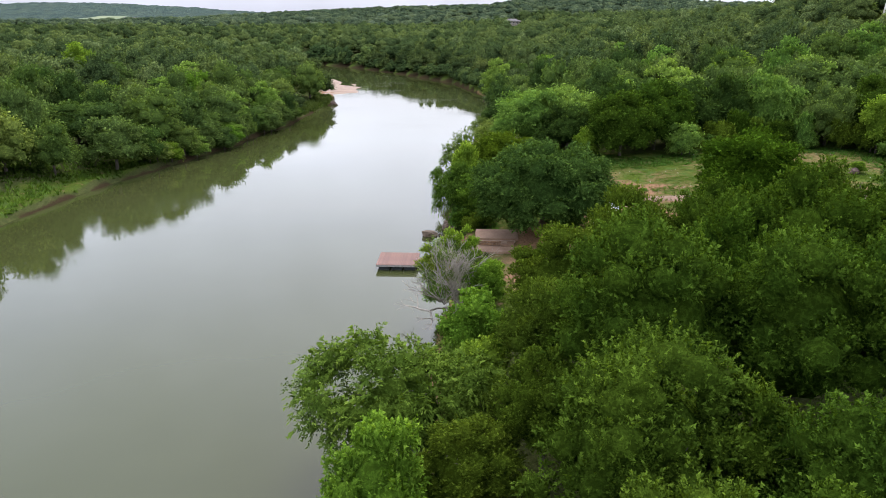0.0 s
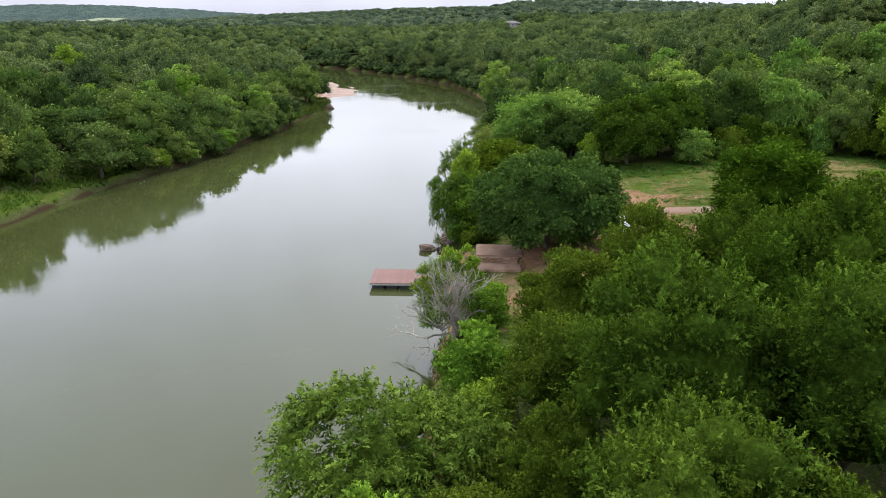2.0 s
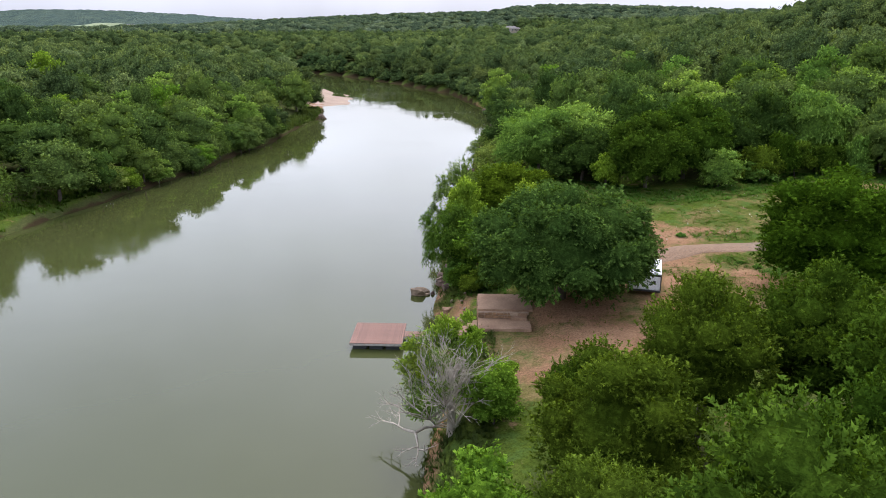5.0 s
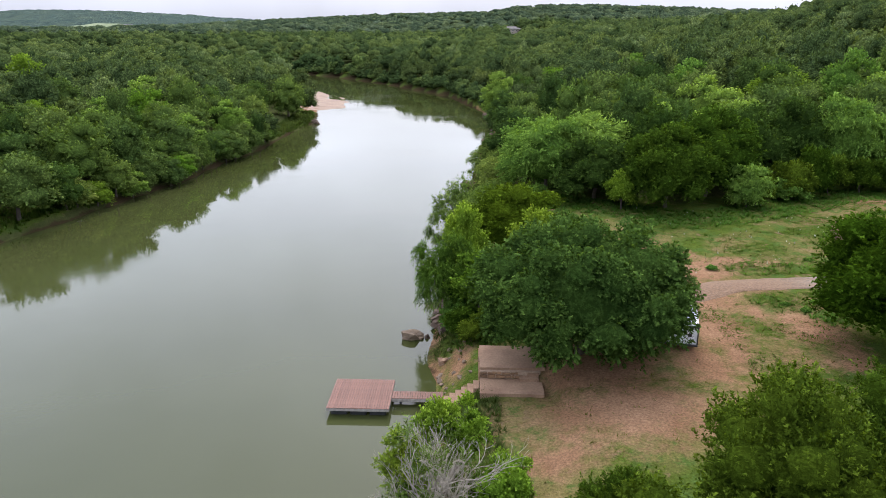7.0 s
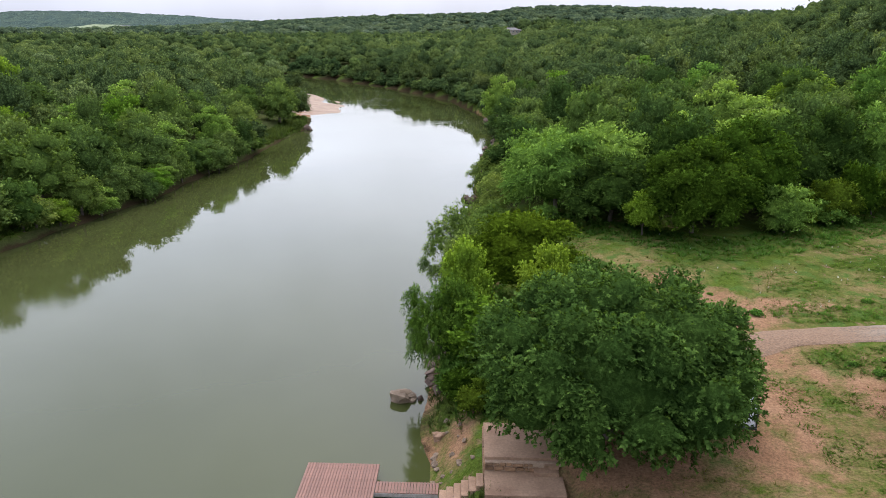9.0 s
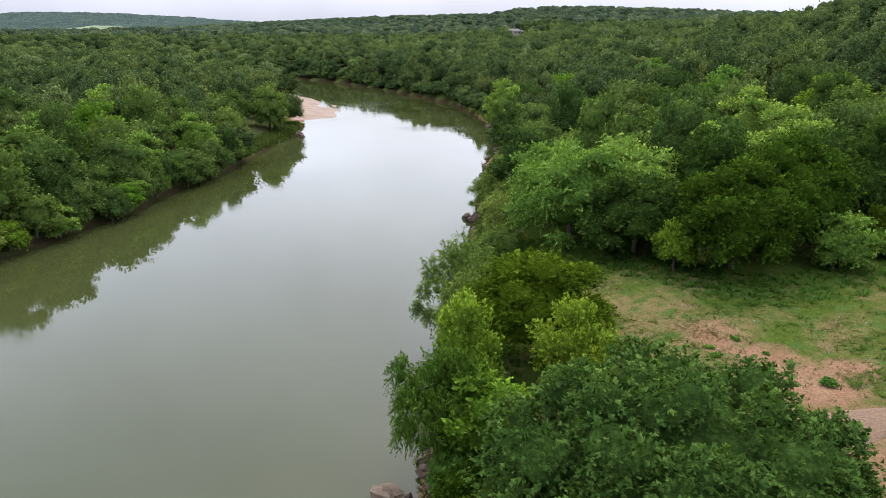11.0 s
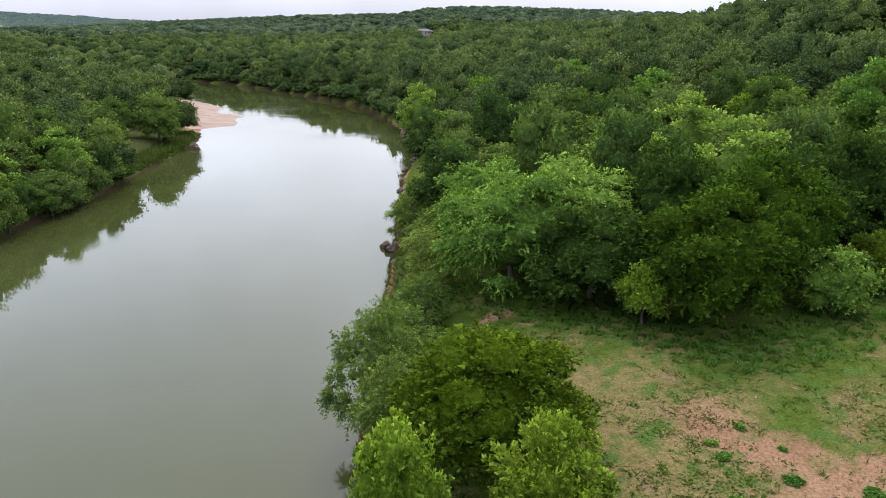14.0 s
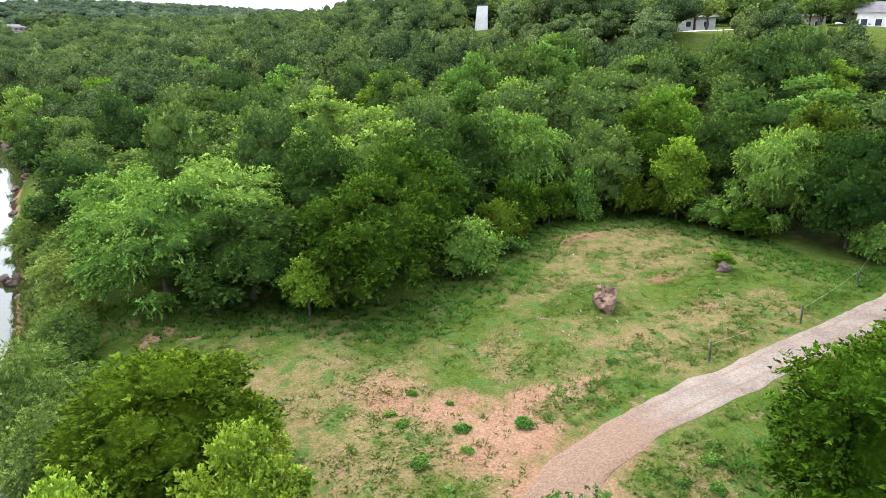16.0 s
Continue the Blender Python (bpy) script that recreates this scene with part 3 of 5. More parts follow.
# ---- trees ----
BALLS = {}
for k in (1, 2, 3):
    bm = bmesh.new()
    bmesh.ops.create_icosphere(bm, subdivisions=k, radius=1.0)
    bm.verts.ensure_lookup_table()
    BALLS[k] = (np.array([v.co[:] for v in bm.verts]), np.array([[v.index for v in f.verts] for f in bm.faces]))
    bm.free()


def crown_arrays(seed, radius, z0, z1, puffs=26, size=0.32, tufts=40, leaves=10, leaf=0.11, droop=0.1, width=0.42, sprig=2.6, skirt=0.3,
                 ragged=0.12, core=0.8, ball=2, squash=0.8, loose=0.1, heart=0.66, full=0.0, under=6, rise=0.15):
    """A crown: puffs of foliage round a middle, tufts set on the outside of the puffs, leaves along each tuft, and the
    dense inner mass that they hide.
    Rows of place, normal and tone (0 dark old leaf to 1 light young tip, with crown shade and top light painted in; 2
    inner mass), and the faces."""
    rng = np.random.RandomState(seed)
    h = z1 - z0
    mid = np.array([0, 0, z0 + 0.42 * h])
    k = (np.arange(puffs) + 0.5) / puffs
    lz, la = 1 - (1 + skirt) * k, np.arange(puffs) * 2.39996 + rng.uniform(0, 6)
    out = np.stack([np.sqrt(1 - lz**2) * np.cos(la), np.sqrt(1 - lz**2) * np.sin(la), lz], 1) + rng.normal(size=(puffs, 3)) * 0.17
    out /= np.linalg.norm(out, axis=1)[:, None]
    spread = np.where(out[:, 2:] < 0, (1 - np.minimum(out[:, 2:] ** 2, 0.9)) ** (-0.5 * full), 1.0)
    pr = radius * size * rng.uniform(0.7, 1.25, puffs)
    axes = np.where(out[:, 2:] > 0, [[radius, radius, z1 - mid[2]]], [[radius, radius, mid[2] - z0]])
    c = mid + out * (axes - pr[:, None] * np.array([0.9, 0.9, squash])) * rng.uniform(1 - ragged * 1.6, 1 + ragged, (puffs, 1)) * np.concatenate([spread, spread, np.ones_like(spread)], 1)
    sq = np.array([1, 1, squash])

    def free(p, own, limit):
        """True where a place lies inside no other puff."""
        d = np.linalg.norm((p[:, None] - c[None]) / (pr[None, :, None] * sq), axis=2)
        d[np.arange(len(p)), own] = 9
        return d.min(1) > limit

    def outward(p):
        o = (p - mid) / np.array([radius, radius, h * 0.5])
        return o / (np.linalg.norm(o, axis=1)[:, None] + 1e-6)

    # the tufts
    own = np.repeat(np.arange(puffs), tufts)
    tz, ta = 1 - 1.7 * (np.tile(np.arange(tufts), puffs) + rng.uniform(0.1, 0.9, puffs * tufts)) / tufts, np.tile(np.arange(tufts), puffs) * 2.39996 + np.repeat(rng.uniform(0, 6, puffs), tufts)
    n = np.stack([np.sqrt(1 - tz**2) * np.cos(ta), np.sqrt(1 - tz**2) * np.sin(ta), tz], 1) + rng.normal(size=(puffs * tufts, 3)) * 0.08
    n /= np.linalg.norm(n, axis=1)[:, None]
    p = c[own] + n * pr[own][:, None] * sq * rng.uniform(0.9, 1.07, (len(n), 1))
    o = outward(p)
    keep = ((n * o).sum(1) > -0.25) & free(p, own, 0.9)
    p, n, o, own = p[keep], n[keep], o[keep], own[keep]
    m = len(p)
    p = p + o * (rng.uniform(size=(m, 1)) < loose) * pr[own][:, None] * rng.uniform(0.1, 0.5, (m, 1))
    way = n * 0.75 + o * 0.45 + rng.normal(size=(m, 3)) * 0.38
    way[:, 2] += rise - droop
    way /= np.linalg.norm(way, axis=1)[:, None]
    up = n * 0.6 + np.array([0, 0, 0.9]) + rng.normal(size=(m, 3)) * 0.3
    side = np.cross(way, up)
    side /= np.linalg.norm(side, axis=1)[:, None] + 1e-6
    up = np.cross(side, way)
    puffed = n * 0.75 + o * 0.4 + np.array([0, 0, 0.3])
    puffed /= np.linalg.norm(puffed, axis=1)[:, None]
    big = rng.uniform(0.75, 1.3, (m, 1))
    fresh = rng.uniform(0, 1, m)
    tris, norms, leaf_shades = [], [], []
    for k in range(leaves):
        t = (k + 0.5) / leaves
        s = 1 if k % 2 else -1
        base = p + way * (t - 0.45) * leaf * sprig * big + rng.normal(size=(m, 3)) * leaf * 0.42 * (1.25 - t)
        base[:, 2] -= droop * leaf * sprig * t * t
        d = way * rng.uniform(0.3, 0.9, (m, 1)) + side * s * rng.uniform(0.3, 1.0, (m, 1)) + up * rng.uniform(-0.4, 0.4, (m, 1))
        d /= np.linalg.norm(d, axis=1)[:, None]
        wv = np.cross(d, up)
        wv /= np.linalg.norm(wv, axis=1)[:, None] + 1e-6
        wv = wv + up * rng.uniform(-0.5, 0.5, (m, 1))
        ln = leaf * big * rng.uniform(0.7, 1.25, (m, 1))
        tip = base + d * ln
        tip[:, 2] -= droop * leaf * 0.8
        tri = np.stack([base + wv * ln * width, tip, base - wv * ln * width], 1)
        face = np.cross(tri[:, 1] - tri[:, 0], tri[:, 2] - tri[:, 0])
        face /= np.linalg.norm(face, axis=1)[:, None] + 1e-9
        back = (face * puffed).sum(1) < 0
        tri[back] = tri[back][:, ::-1]
        face[back] *= -1
        nv = puffed + face * 0.5
        tris.append(tri)
        leaf_shades.append(np.repeat(np.clip(0.62 * t ** 1.3 + 0.42 * fresh, 0, 1), 3))
        norms.append(np.repeat(nv / np.linalg.norm(nv, axis=1)[:, None], 3, 0))
    # broad older leaves under the tufts, toned dark for the shade inside the crown
    for k in range(under):
        base = p - n * pr[own][:, None] * rng.uniform(0.08, 0.26, (m, 1)) + rng.normal(size=(m, 3)) * pr[own][:, None] * 0.15
        d = rng.normal(size=(m, 3)) + n * 0.5
        d /= np.linalg.norm(d, axis=1)[:, None]
        wv = np.cross(d, n + rng.normal(size=(m, 3)) * 0.45)
        wv /= np.linalg.norm(wv, axis=1)[:, None] + 1e-6
        ln = leaf * rng.uniform(1.0, 1.6, (m, 1))
        tri = np.stack([base + wv * ln * width * 0.9, base + d * ln, base - wv * ln * width * 0.9], 1)
        face = np.cross(tri[:, 1] - tri[:, 0], tri[:, 2] - tri[:, 0])
        face /= np.linalg.norm(face, axis=1)[:, None] + 1e-9
        back = (face * puffed).sum(1) < 0
        tri[back] = tri[back][:, ::-1]
        face[back] *= -1
        nv = puffed + face * 0.5
        tris.append(tri)
        leaf_shades.append(np.repeat(0.35 * fresh, 3))
        norms.append(np.repeat(nv / np.linalg.norm(nv, axis=1)[:, None], 3, 0))
    v = np.concatenate(tris).reshape(-1, 3)
    nl = len(v)
    # the inner mass
    bd, bf = BALLS[ball]
    nb = len(bd)
    cown = np.repeat(np.arange(puffs), nb)
    q = c[cown] + np.tile(bd, (puffs, 1)) * pr[cown][:, None] * sq * core * (0.88 if under else 1.0) * rng.uniform(0.84, 1.1, (puffs * nb, 1))
    co = outward(q)
    vn = np.tile(bd, (puffs, 1)) * 0.75 + co * 0.4 + np.array([0, 0, 0.3])
    vn /= np.linalg.norm(vn, axis=1)[:, None]
    fine = (np.tile(bd, (puffs, 1)) * co).sum(1) > -0.5
    fine &= free(q, cown, 0.6)
    faces = (bf[None] + (np.arange(puffs) * nb)[:, None, None]).reshape(-1, 3)
    faces = faces[fine[faces].any(1)]
    # one middle mass closes the gaps between the puffs
    md, mf = BALLS[2 if ball > 1 else 1]
    mq = mid + md * heart * np.where(md[:, 2:] > 0, [[radius, radius, z1 - mid[2]]], [[radius, radius, (mid[2] - z0) * 0.9]])
    if puffs < 6:
        mf = mf[:0]
    v = np.concatenate([v, q, mq])
    v[:, 2] = np.maximum(v[:, 2], 0.08)
    norms = np.concatenate(norms + [vn, md])
    faces = np.concatenate([np.arange(nl).reshape(-1, 3), faces + nl, mf + nl + len(q)])
    used = np.unique(faces)
    at = np.zeros(len(v), int)
    at[used] = np.arange(len(used))
    inner = np.concatenate([np.concatenate(leaf_shades), np.full(len(v) - nl, 2.0)])
    rows = np.concatenate([v, norms, inner[:, None]], 1)[used]
    across, high = np.percentile(np.hypot(rows[:, 0], rows[:, 1]), 97), np.percentile(rows[:, 2], 99.5)
    rows[:, :2] *= radius / across
    rows[:, 2] = z0 * 0.5 + (rows[:, 2] - z0 * 0.5) * (z1 - z0 * 0.5) / (high - z0 * 0.5)
    return rows, at[faces]


def leaf_mesh(name, v, mat, faces=None):
    """Leaves from rows of place, normal and painted light-to-dark tone along the sprig (2: inner mass); the normals
    follow the rounding of the tufts.
    """
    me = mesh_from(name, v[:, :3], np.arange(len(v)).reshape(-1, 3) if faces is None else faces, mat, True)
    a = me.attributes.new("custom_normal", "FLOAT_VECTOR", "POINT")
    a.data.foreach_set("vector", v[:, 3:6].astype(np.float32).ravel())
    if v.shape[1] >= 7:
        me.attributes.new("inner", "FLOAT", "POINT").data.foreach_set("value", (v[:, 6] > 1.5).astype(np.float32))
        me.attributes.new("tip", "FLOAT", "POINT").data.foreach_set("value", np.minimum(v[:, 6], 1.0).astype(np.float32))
    return me


def limbs_data(name, seed, radius, z0, z1, mat=None, trunk=0.16, count=6, lean=0.0, twigs=2, reach=0.55):
    rng = random.Random(seed)
    top = z0 + (z1 - z0) * 0.55
    path = [(rng.uniform(-0.06, 0.06) * k + lean * k * k * 0.02, rng.uniform(-0.06, 0.06) * k, -0.4 + (top + 0.4) * k / 5) for k in range(6)]
    pieces = [tube(path, [trunk * (1.35 - 0.2 * k) for k in range(6)], 8)]
    for k in range(count):
        a = k * 2.4 + rng.uniform(-0.4, 0.4)
        i = rng.randint(2, 4)
        s = Vector(path[i])
        r = radius * rng.uniform(0.55, 1.0) * reach
        e = Vector((math.cos(a) * r, math.sin(a) * r, z0 + (z1 - z0) * rng.uniform(0.35, 0.7)))
        mid = s.lerp(e, 0.5) + Vector((rng.uniform(-0.3, 0.3), rng.uniform(-0.3, 0.3), 0.25))
        pieces.append(tube([s, mid, e], [trunk * 0.55, trunk * 0.33, trunk * 0.08], 5))
        for _ in range(twigs):
            q = mid.lerp(e, rng.uniform(0.1, 0.8))
            t = q + Vector((rng.uniform(-1, 1), rng.uniform(-1, 1), rng.uniform(0.1, 0.9))) * radius * 0.2
            pieces.append(tube([q, q.lerp(t, 0.5) + Vector((0, 0, 0.1)), t], [trunk * 0.2, trunk * 0.13, trunk * 0.04], 4))
    return joined(name, pieces, mat or BARK)


def tree_kind(seed, mat, radius, height, low, label, category="tree", name="tree", trunk=0.16, **more):
    """A tree at the world's origin, from which others are copied; more goes to the crown."""
    ob = thing(name, 0, 0, 0, label, category)
    part("trunk", limbs_data("trunk", seed, radius, low, height, None, trunk), ob)
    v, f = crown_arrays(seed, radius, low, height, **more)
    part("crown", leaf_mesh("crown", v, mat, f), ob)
    ob["nominal"] = (radius, height)
    return ob


def set_tree(kind, x, y, top, radius, rz, label="", group=""):
    """A copy of a tree on the ground at x, y, as high as top above the water and as wide as radius."""
    r0, h0 = kind["nominal"]
    z = land_at(x, y)
    s = radius / r0
    m = pose(x, y, z - 0.05, 0, 0, rz) @ Matrix.Diagonal((s, s, (top - z) / h0, 1))
    ob = copy_thing(kind, m)
    return tagged(ob, label, "", group)


def drop_thing(ob):
    for o in [*ob.children_recursive, ob]:
        bpy.data.objects.remove(o)

# ---- the trees near the water and round the meadow ----
NEAR = "trees on the near bank"
K_MID = tree_kind(11, LEAF_MID, 3.2, 8.0, 1.4, "green broadleaf tree with a dense uneven crown", puffs=36, size=0.29, tufts=72, leaves=18, leaf=0.092, width=0.38, sprig=3.6, ragged=0.18, loose=0.2, rise=0.7)
K_MID2 = tree_kind(12, LEAF_MID, 3.4, 8.0, 1.4, "green broadleaf tree with a wide layered crown", puffs=38, size=0.28, tufts=72, leaves=18, leaf=0.092, width=0.38, sprig=3.6, ragged=0.18, loose=0.2, squash=0.65, rise=0.7)
K_MID3 = tree_kind(19, LEAF_MID, 3.4, 8.0, 1.2, "green broadleaf tree with a full rounded crown", puffs=40, size=0.28, tufts=68, leaves=18, leaf=0.095, width=0.38, sprig=3.8, ragged=0.18, loose=0.22, rise=0.75)
K_OLIVE = tree_kind(13, LEAF_OLIVE, 3.4, 7.0, 0.8, "olive-green rounded tree on the grassy bank", puffs=34, size=0.3, tufts=62, leaves=14, leaf=0.11, skirt=0.6, ragged=0.08)
K_ROUND = tree_kind(14, LEAF_DARK, 4.9, 6.6, 0.35, "dark green round tree hanging low over bare red soil", trunk=0.2, puffs=112, size=0.18, tufts=66, leaves=16, leaf=0.095, skirt=0.8, ragged=0.08, droop=0.2, core=0.78, loose=0.16, full=0.1, heart=0.72)
K_NEAR = tree_kind(29, LEAF_MID, 3.2, 8.0, 1.2, "green broadleaf tree with fine leaves on the near bank", puffs=44, size=0.25, tufts=64, leaves=18, leaf=0.09, width=0.38, ragged=0.16, sprig=3.4, loose=0.16, rise=0.5)
K_NEAR2 = tree_kind(37, LEAF_MOSS, 3.2, 8.0, 1.2, "yellowish-green broadleaf tree with upright sprays on the near bank", puffs=42, size=0.25, tufts=60, leaves=18, leaf=0.09, width=0.34, ragged=0.2, sprig=4.2, loose=0.25, rise=0.5)
K_FRESH = tree_kind(30, LEAF_BRIGHT, 1.8, 5.0, 0.5, "fresh green young tree beside the river", trunk=0.08, puffs=26, size=0.3, tufts=50, leaves=14, leaf=0.085, width=0.4, ragged=0.18, loose=0.2)
K_SOLO = tree_kind(28, LEAF_OLIVE, 4.0, 8.0, 0.7, "olive-green dense tree standing alone on the meadow", puffs=46, size=0.26, tufts=60, leaves=12, leaf=0.12, skirt=0.7, ragged=0.12)
K_FEATHER = tree_kind(15, LEAF_FEATHER, 3.2, 5.5, 0.9, "feathery green tree leaning out over the river", puffs=46, size=0.25, tufts=50, leaves=20, leaf=0.1, droop=0.35, width=0.3, sprig=6.0, ragged=0.22, core=0.5, squash=0.6, loose=0.3, skirt=0.5, heart=0.4)
K_BRIGHT = tree_kind(16, LEAF_BRIGHT, 1.8, 5.0, 0.1, "bright fresh-green young tree on the bank", trunk=0.08, puffs=24, size=0.32, tufts=44, leaves=12, leaf=0.1, ragged=0.22, loose=0.2, skirt=0.6)
K_YELLOW = tree_kind(17, LEAF_YELLOW, 1.9, 4.5, 0.1, "yellow-green young tree on the bank", trunk=0.08, puffs=22, size=0.3, tufts=44, leaves=12, leaf=0.1, ragged=0.25, loose=0.3, core=0.55, skirt=0.6, heart=0.45)
K_WILLOW = tree_kind(18, LEAF_GREY, 2.4, 5.5, 0.4, "grey-green willowy tree at the water's edge", puffs=26, size=0.28, tufts=44, leaves=14, leaf=0.13, droop=0.3, width=0.22, sprig=4.0, skirt=0.7, ragged=0.28, core=0.45, loose=0.35, heart=0.35)

near_trees = [
    # kind, x, y, top, radius, turn
    (K_FEATHER, -1.9, 24.6, 6.4, 4.5, 20), (K_FRESH, -2.0, 18.8, 6.5, 1.9, 0), (K_NEAR, 1.0, 20.6, 5.4, 2.2, 130),
    (K_NEAR2, 5.6, 16.4, 10.4, 3.2, 40), (K_NEAR, 8.2, 16.2, 9.4, 2.4, 200), (K_NEAR2, 10.6, 14.2, 10.0, 3.0, 300),
    (K_NEAR2, 5.6, 11.2, 9.3, 2.6, 80), (K_NEAR, 8.2, 11.0, 9.6, 2.6, 10), (K_NEAR, 2.6, 14.0, 6.6, 2.2, 160),
    (K_NEAR2, 7.3, 23.2, 11.9, 3.6, 150), (K_NEAR2, 12.3, 22.8, 11.8, 3.5, 260), (K_MID3, 11.2, 28.0, 11.0, 3.0, 60),
    (K_MID3, 15.4, 30.6, 12.5, 3.9, 330), (K_MID2, 5.6, 32.4, 9.1, 2.9, 220), (K_MID, 9.5, 36.4, 10.2, 2.8, 100),
    (K_MID3, 5.1, 37.0, 7.0, 1.6, 30), (K_BRIGHT, 1.2, 30.4, 6.3, 1.9, 70), (K_BRIGHT, 1.4, 27.6, 5.2, 1.4, 210),
    (K_NEAR2, 4.2, 28.0, 8.0, 2.4, 310), (K_NEAR2, 17.0, 22.0, 12.2, 3.6, 190), (K_MID3, 16.8, 16.2, 11.6, 3.4, 20),
    (K_MID3, 20.6, 28.0, 12.8, 3.8, 140), (K_MID3, 14.6, 37.6, 10.4, 3.2, 280), (K_MID3, 19.2, 37.0, 11.6, 3.4, 50),
    (K_NEAR, 3.6, 22.2, 7.4, 2.0, 90), (K_MID3, 24.6, 35.0, 12.5, 3.9, 240), (K_SOLO, 22.3, 53.4, 10.8, 4.5, 75),
    (K_ROUND, 6.5, 53.3, 9.8, 5.7, 150), (K_BRIGHT, 1.4, 61.0, 5.8, 2.2, 120), (K_BRIGHT, 0.4, 64.0, 8.1, 1.6, 260),
    (K_FEATHER, -0.7, 62.0, 6.6, 2.4, 200), (K_OLIVE, 4.0, 69.8, 8.3, 3.9, 10), (K_YELLOW, 5.2, 64.4, 7.8, 2.0, 45),
    (K_YELLOW, 6.6, 68.2, 5.6, 1.5, 160), (K_WILLOW, -0.4, 75.4, 7.6, 2.5, 0), (K_WILLOW, 1.0, 79.2, 5.9, 2.3, 130),
    (K_WILLOW, 0.4, 72.0, 6.4, 1.9, 60), (K_WILLOW, 3.2, 92.5, 6.4, 2.2, 200), (K_WILLOW, 3.6, 99.0, 6.2, 2.1, 280), (K_WILLOW, 2.4, 86.0, 5.2, 1.9, 20), (K_WILLOW, 3.8, 115.0, 5.4, 2.0, 90), (K_BRIGHT, 1.9, 40.0, 4.6, 1.3, 20), (K_BRIGHT, 2.2, 41.8, 4.2, 1.0, 140),
]
for kind, x, y, top, radius, rz in near_trees:
    set_tree(kind, x, y, top, radius, rz, "", NEAR)

# the grove beyond the meadow and the trees along its far side
GROVE = "trees round the meadow"
K_GROVE = tree_kind(21, LEAF_LUSH, 4.6, 7.5, 0.3, "broad green tree with a layered feathery crown", puffs=46, size=0.24, tufts=40, leaves=14, leaf=0.15, droop=0.28, width=0.36, sprig=4.5, squash=0.55, skirt=0.7, ragged=0.16, loose=0.25, full=0.4)
K_GROVE2 = tree_kind(22, LEAF_DEEP, 4.2, 7.5, 0.2, "dense dark green tree with a crown reaching the grass", puffs=42, size=0.27, tufts=40, leaves=12, leaf=0.15, skirt=0.75, ragged=0.14, full=0.6)
K_GROVE3 = tree_kind(23, LEAF_MOSS, 4.2, 7.8, 0.2, "tall green tree at the meadow's edge", puffs=44, size=0.26, tufts=40, leaves=12, leaf=0.15, skirt=0.75, ragged=0.14, full=0.6)
K_GREYOAK = tree_kind(20, LEAF_GREY, 4.0, 7.5, 0.2, "grey-green dense tree at the meadow's far edge", puffs=42, size=0.26, tufts=36, leaves=10, leaf=0.14, skirt=0.75, ragged=0.12, full=0.5)
K_SHRUB = tree_kind(26, LEAF_MID, 2.0, 3.6, 0.1, "low green bush at the meadow's edge", "bush", "bush", trunk=0.06, puffs=20, size=0.34, tufts=26, leaves=8, leaf=0.14, skirt=0.7, ragged=0.25)
K_SHRUB2 = tree_kind(27, LEAF_LUSH, 2.0, 3.6, 0.1, "fresh green bush at the meadow's edge", "bush", "bush", trunk=0.06, puffs=20, size=0.34, tufts=26, leaves=8, leaf=0.14, skirt=0.7, ragged=0.25)
grove = [
    (K_SHRUB, 0.3, 58.6, 3.2, 1.2, 30), (K_SHRUB, 0.9, 57.0, 2.9, 0.9, 140), (K_SHRUB2, -0.1, 60.2, 3.1, 1.2, 250), (K_SHRUB, 2.0, 57.6, 3.9, 1.2, 80),
    (K_GROVE, 8.3, 88.8, 10.8, 4.8, 0), (K_GROVE, 12.8, 91.6, 11.0, 5.0, 120), (K_GROVE2, 12.4, 84.6, 9.6, 4.2, 40),
    (K_GROVE3, 17.9, 80.6, 11.4, 4.2, 200), (K_GROVE3, 22.8, 85.4, 12.3, 4.6, 20), (K_GROVE2, 19.6, 91.0, 12.0, 4.4, 300),
    (K_GROVE2, 28.0, 90.8, 12.0, 4.4, 250), (K_GROVE, 7.9, 97.5, 10.0, 4.2, 60), (K_YELLOW, 13.9, 80.2, 7.4, 1.6, 10),
    (K_GROVE2, 33.4, 93.0, 12.6, 4.2, 80), (K_GROVE, 39.0, 92.6, 12.8, 4.4, 170), (K_GREYOAK, 44.6, 88.6, 11.9, 3.7, 10),
    (K_GROVE3, 49.8, 88.0, 12.8, 4.2, 100), (K_GROVE2, 53.0, 82.4, 12.6, 4.2, 210), (K_GROVE, 51.6, 76.6, 12.2, 3.6, 330),
    (K_GROVE2, 52.6, 71.2, 12.6, 3.8, 140), (K_GROVE3, 58.0, 77.0, 13.6, 4.2, 55), (K_WILLOW, 2.2, 108.5, 5.2, 2.1, 40), (K_WILLOW, 6.4, 121.5, 6.0, 2.4, 40),
    (K_BRIGHT, 47.6, 82.6, 11.0, 2.4, 20), (K_BRIGHT, 41.0, 73.4, 5.0, 0.9, 0),
]
rim = random.Random(8)
for a, b in (((48.5, 76), (48.3, 82.3)), ((48.3, 82.3), (44, 86.8)), ((44, 86.8), (36.3, 88)), ((36.3, 88), (30, 84)), ((30, 84), (24, 80.2)), ((49, 70), (54, 67.5))):
    n = max(2, int(math.dist(a, b) / 2.3))
    for k in range(n):
        f = (k + rim.random()) / n
        grove.append((rim.choice((K_SHRUB, K_SHRUB, K_SHRUB2)), a[0] + (b[0] - a[0]) * f, a[1] + (b[1] - a[1]) * f, 3.8 + rim.uniform(2.2, 5.2), rim.uniform(1.3, 2.4), rim.uniform(0, 360)))
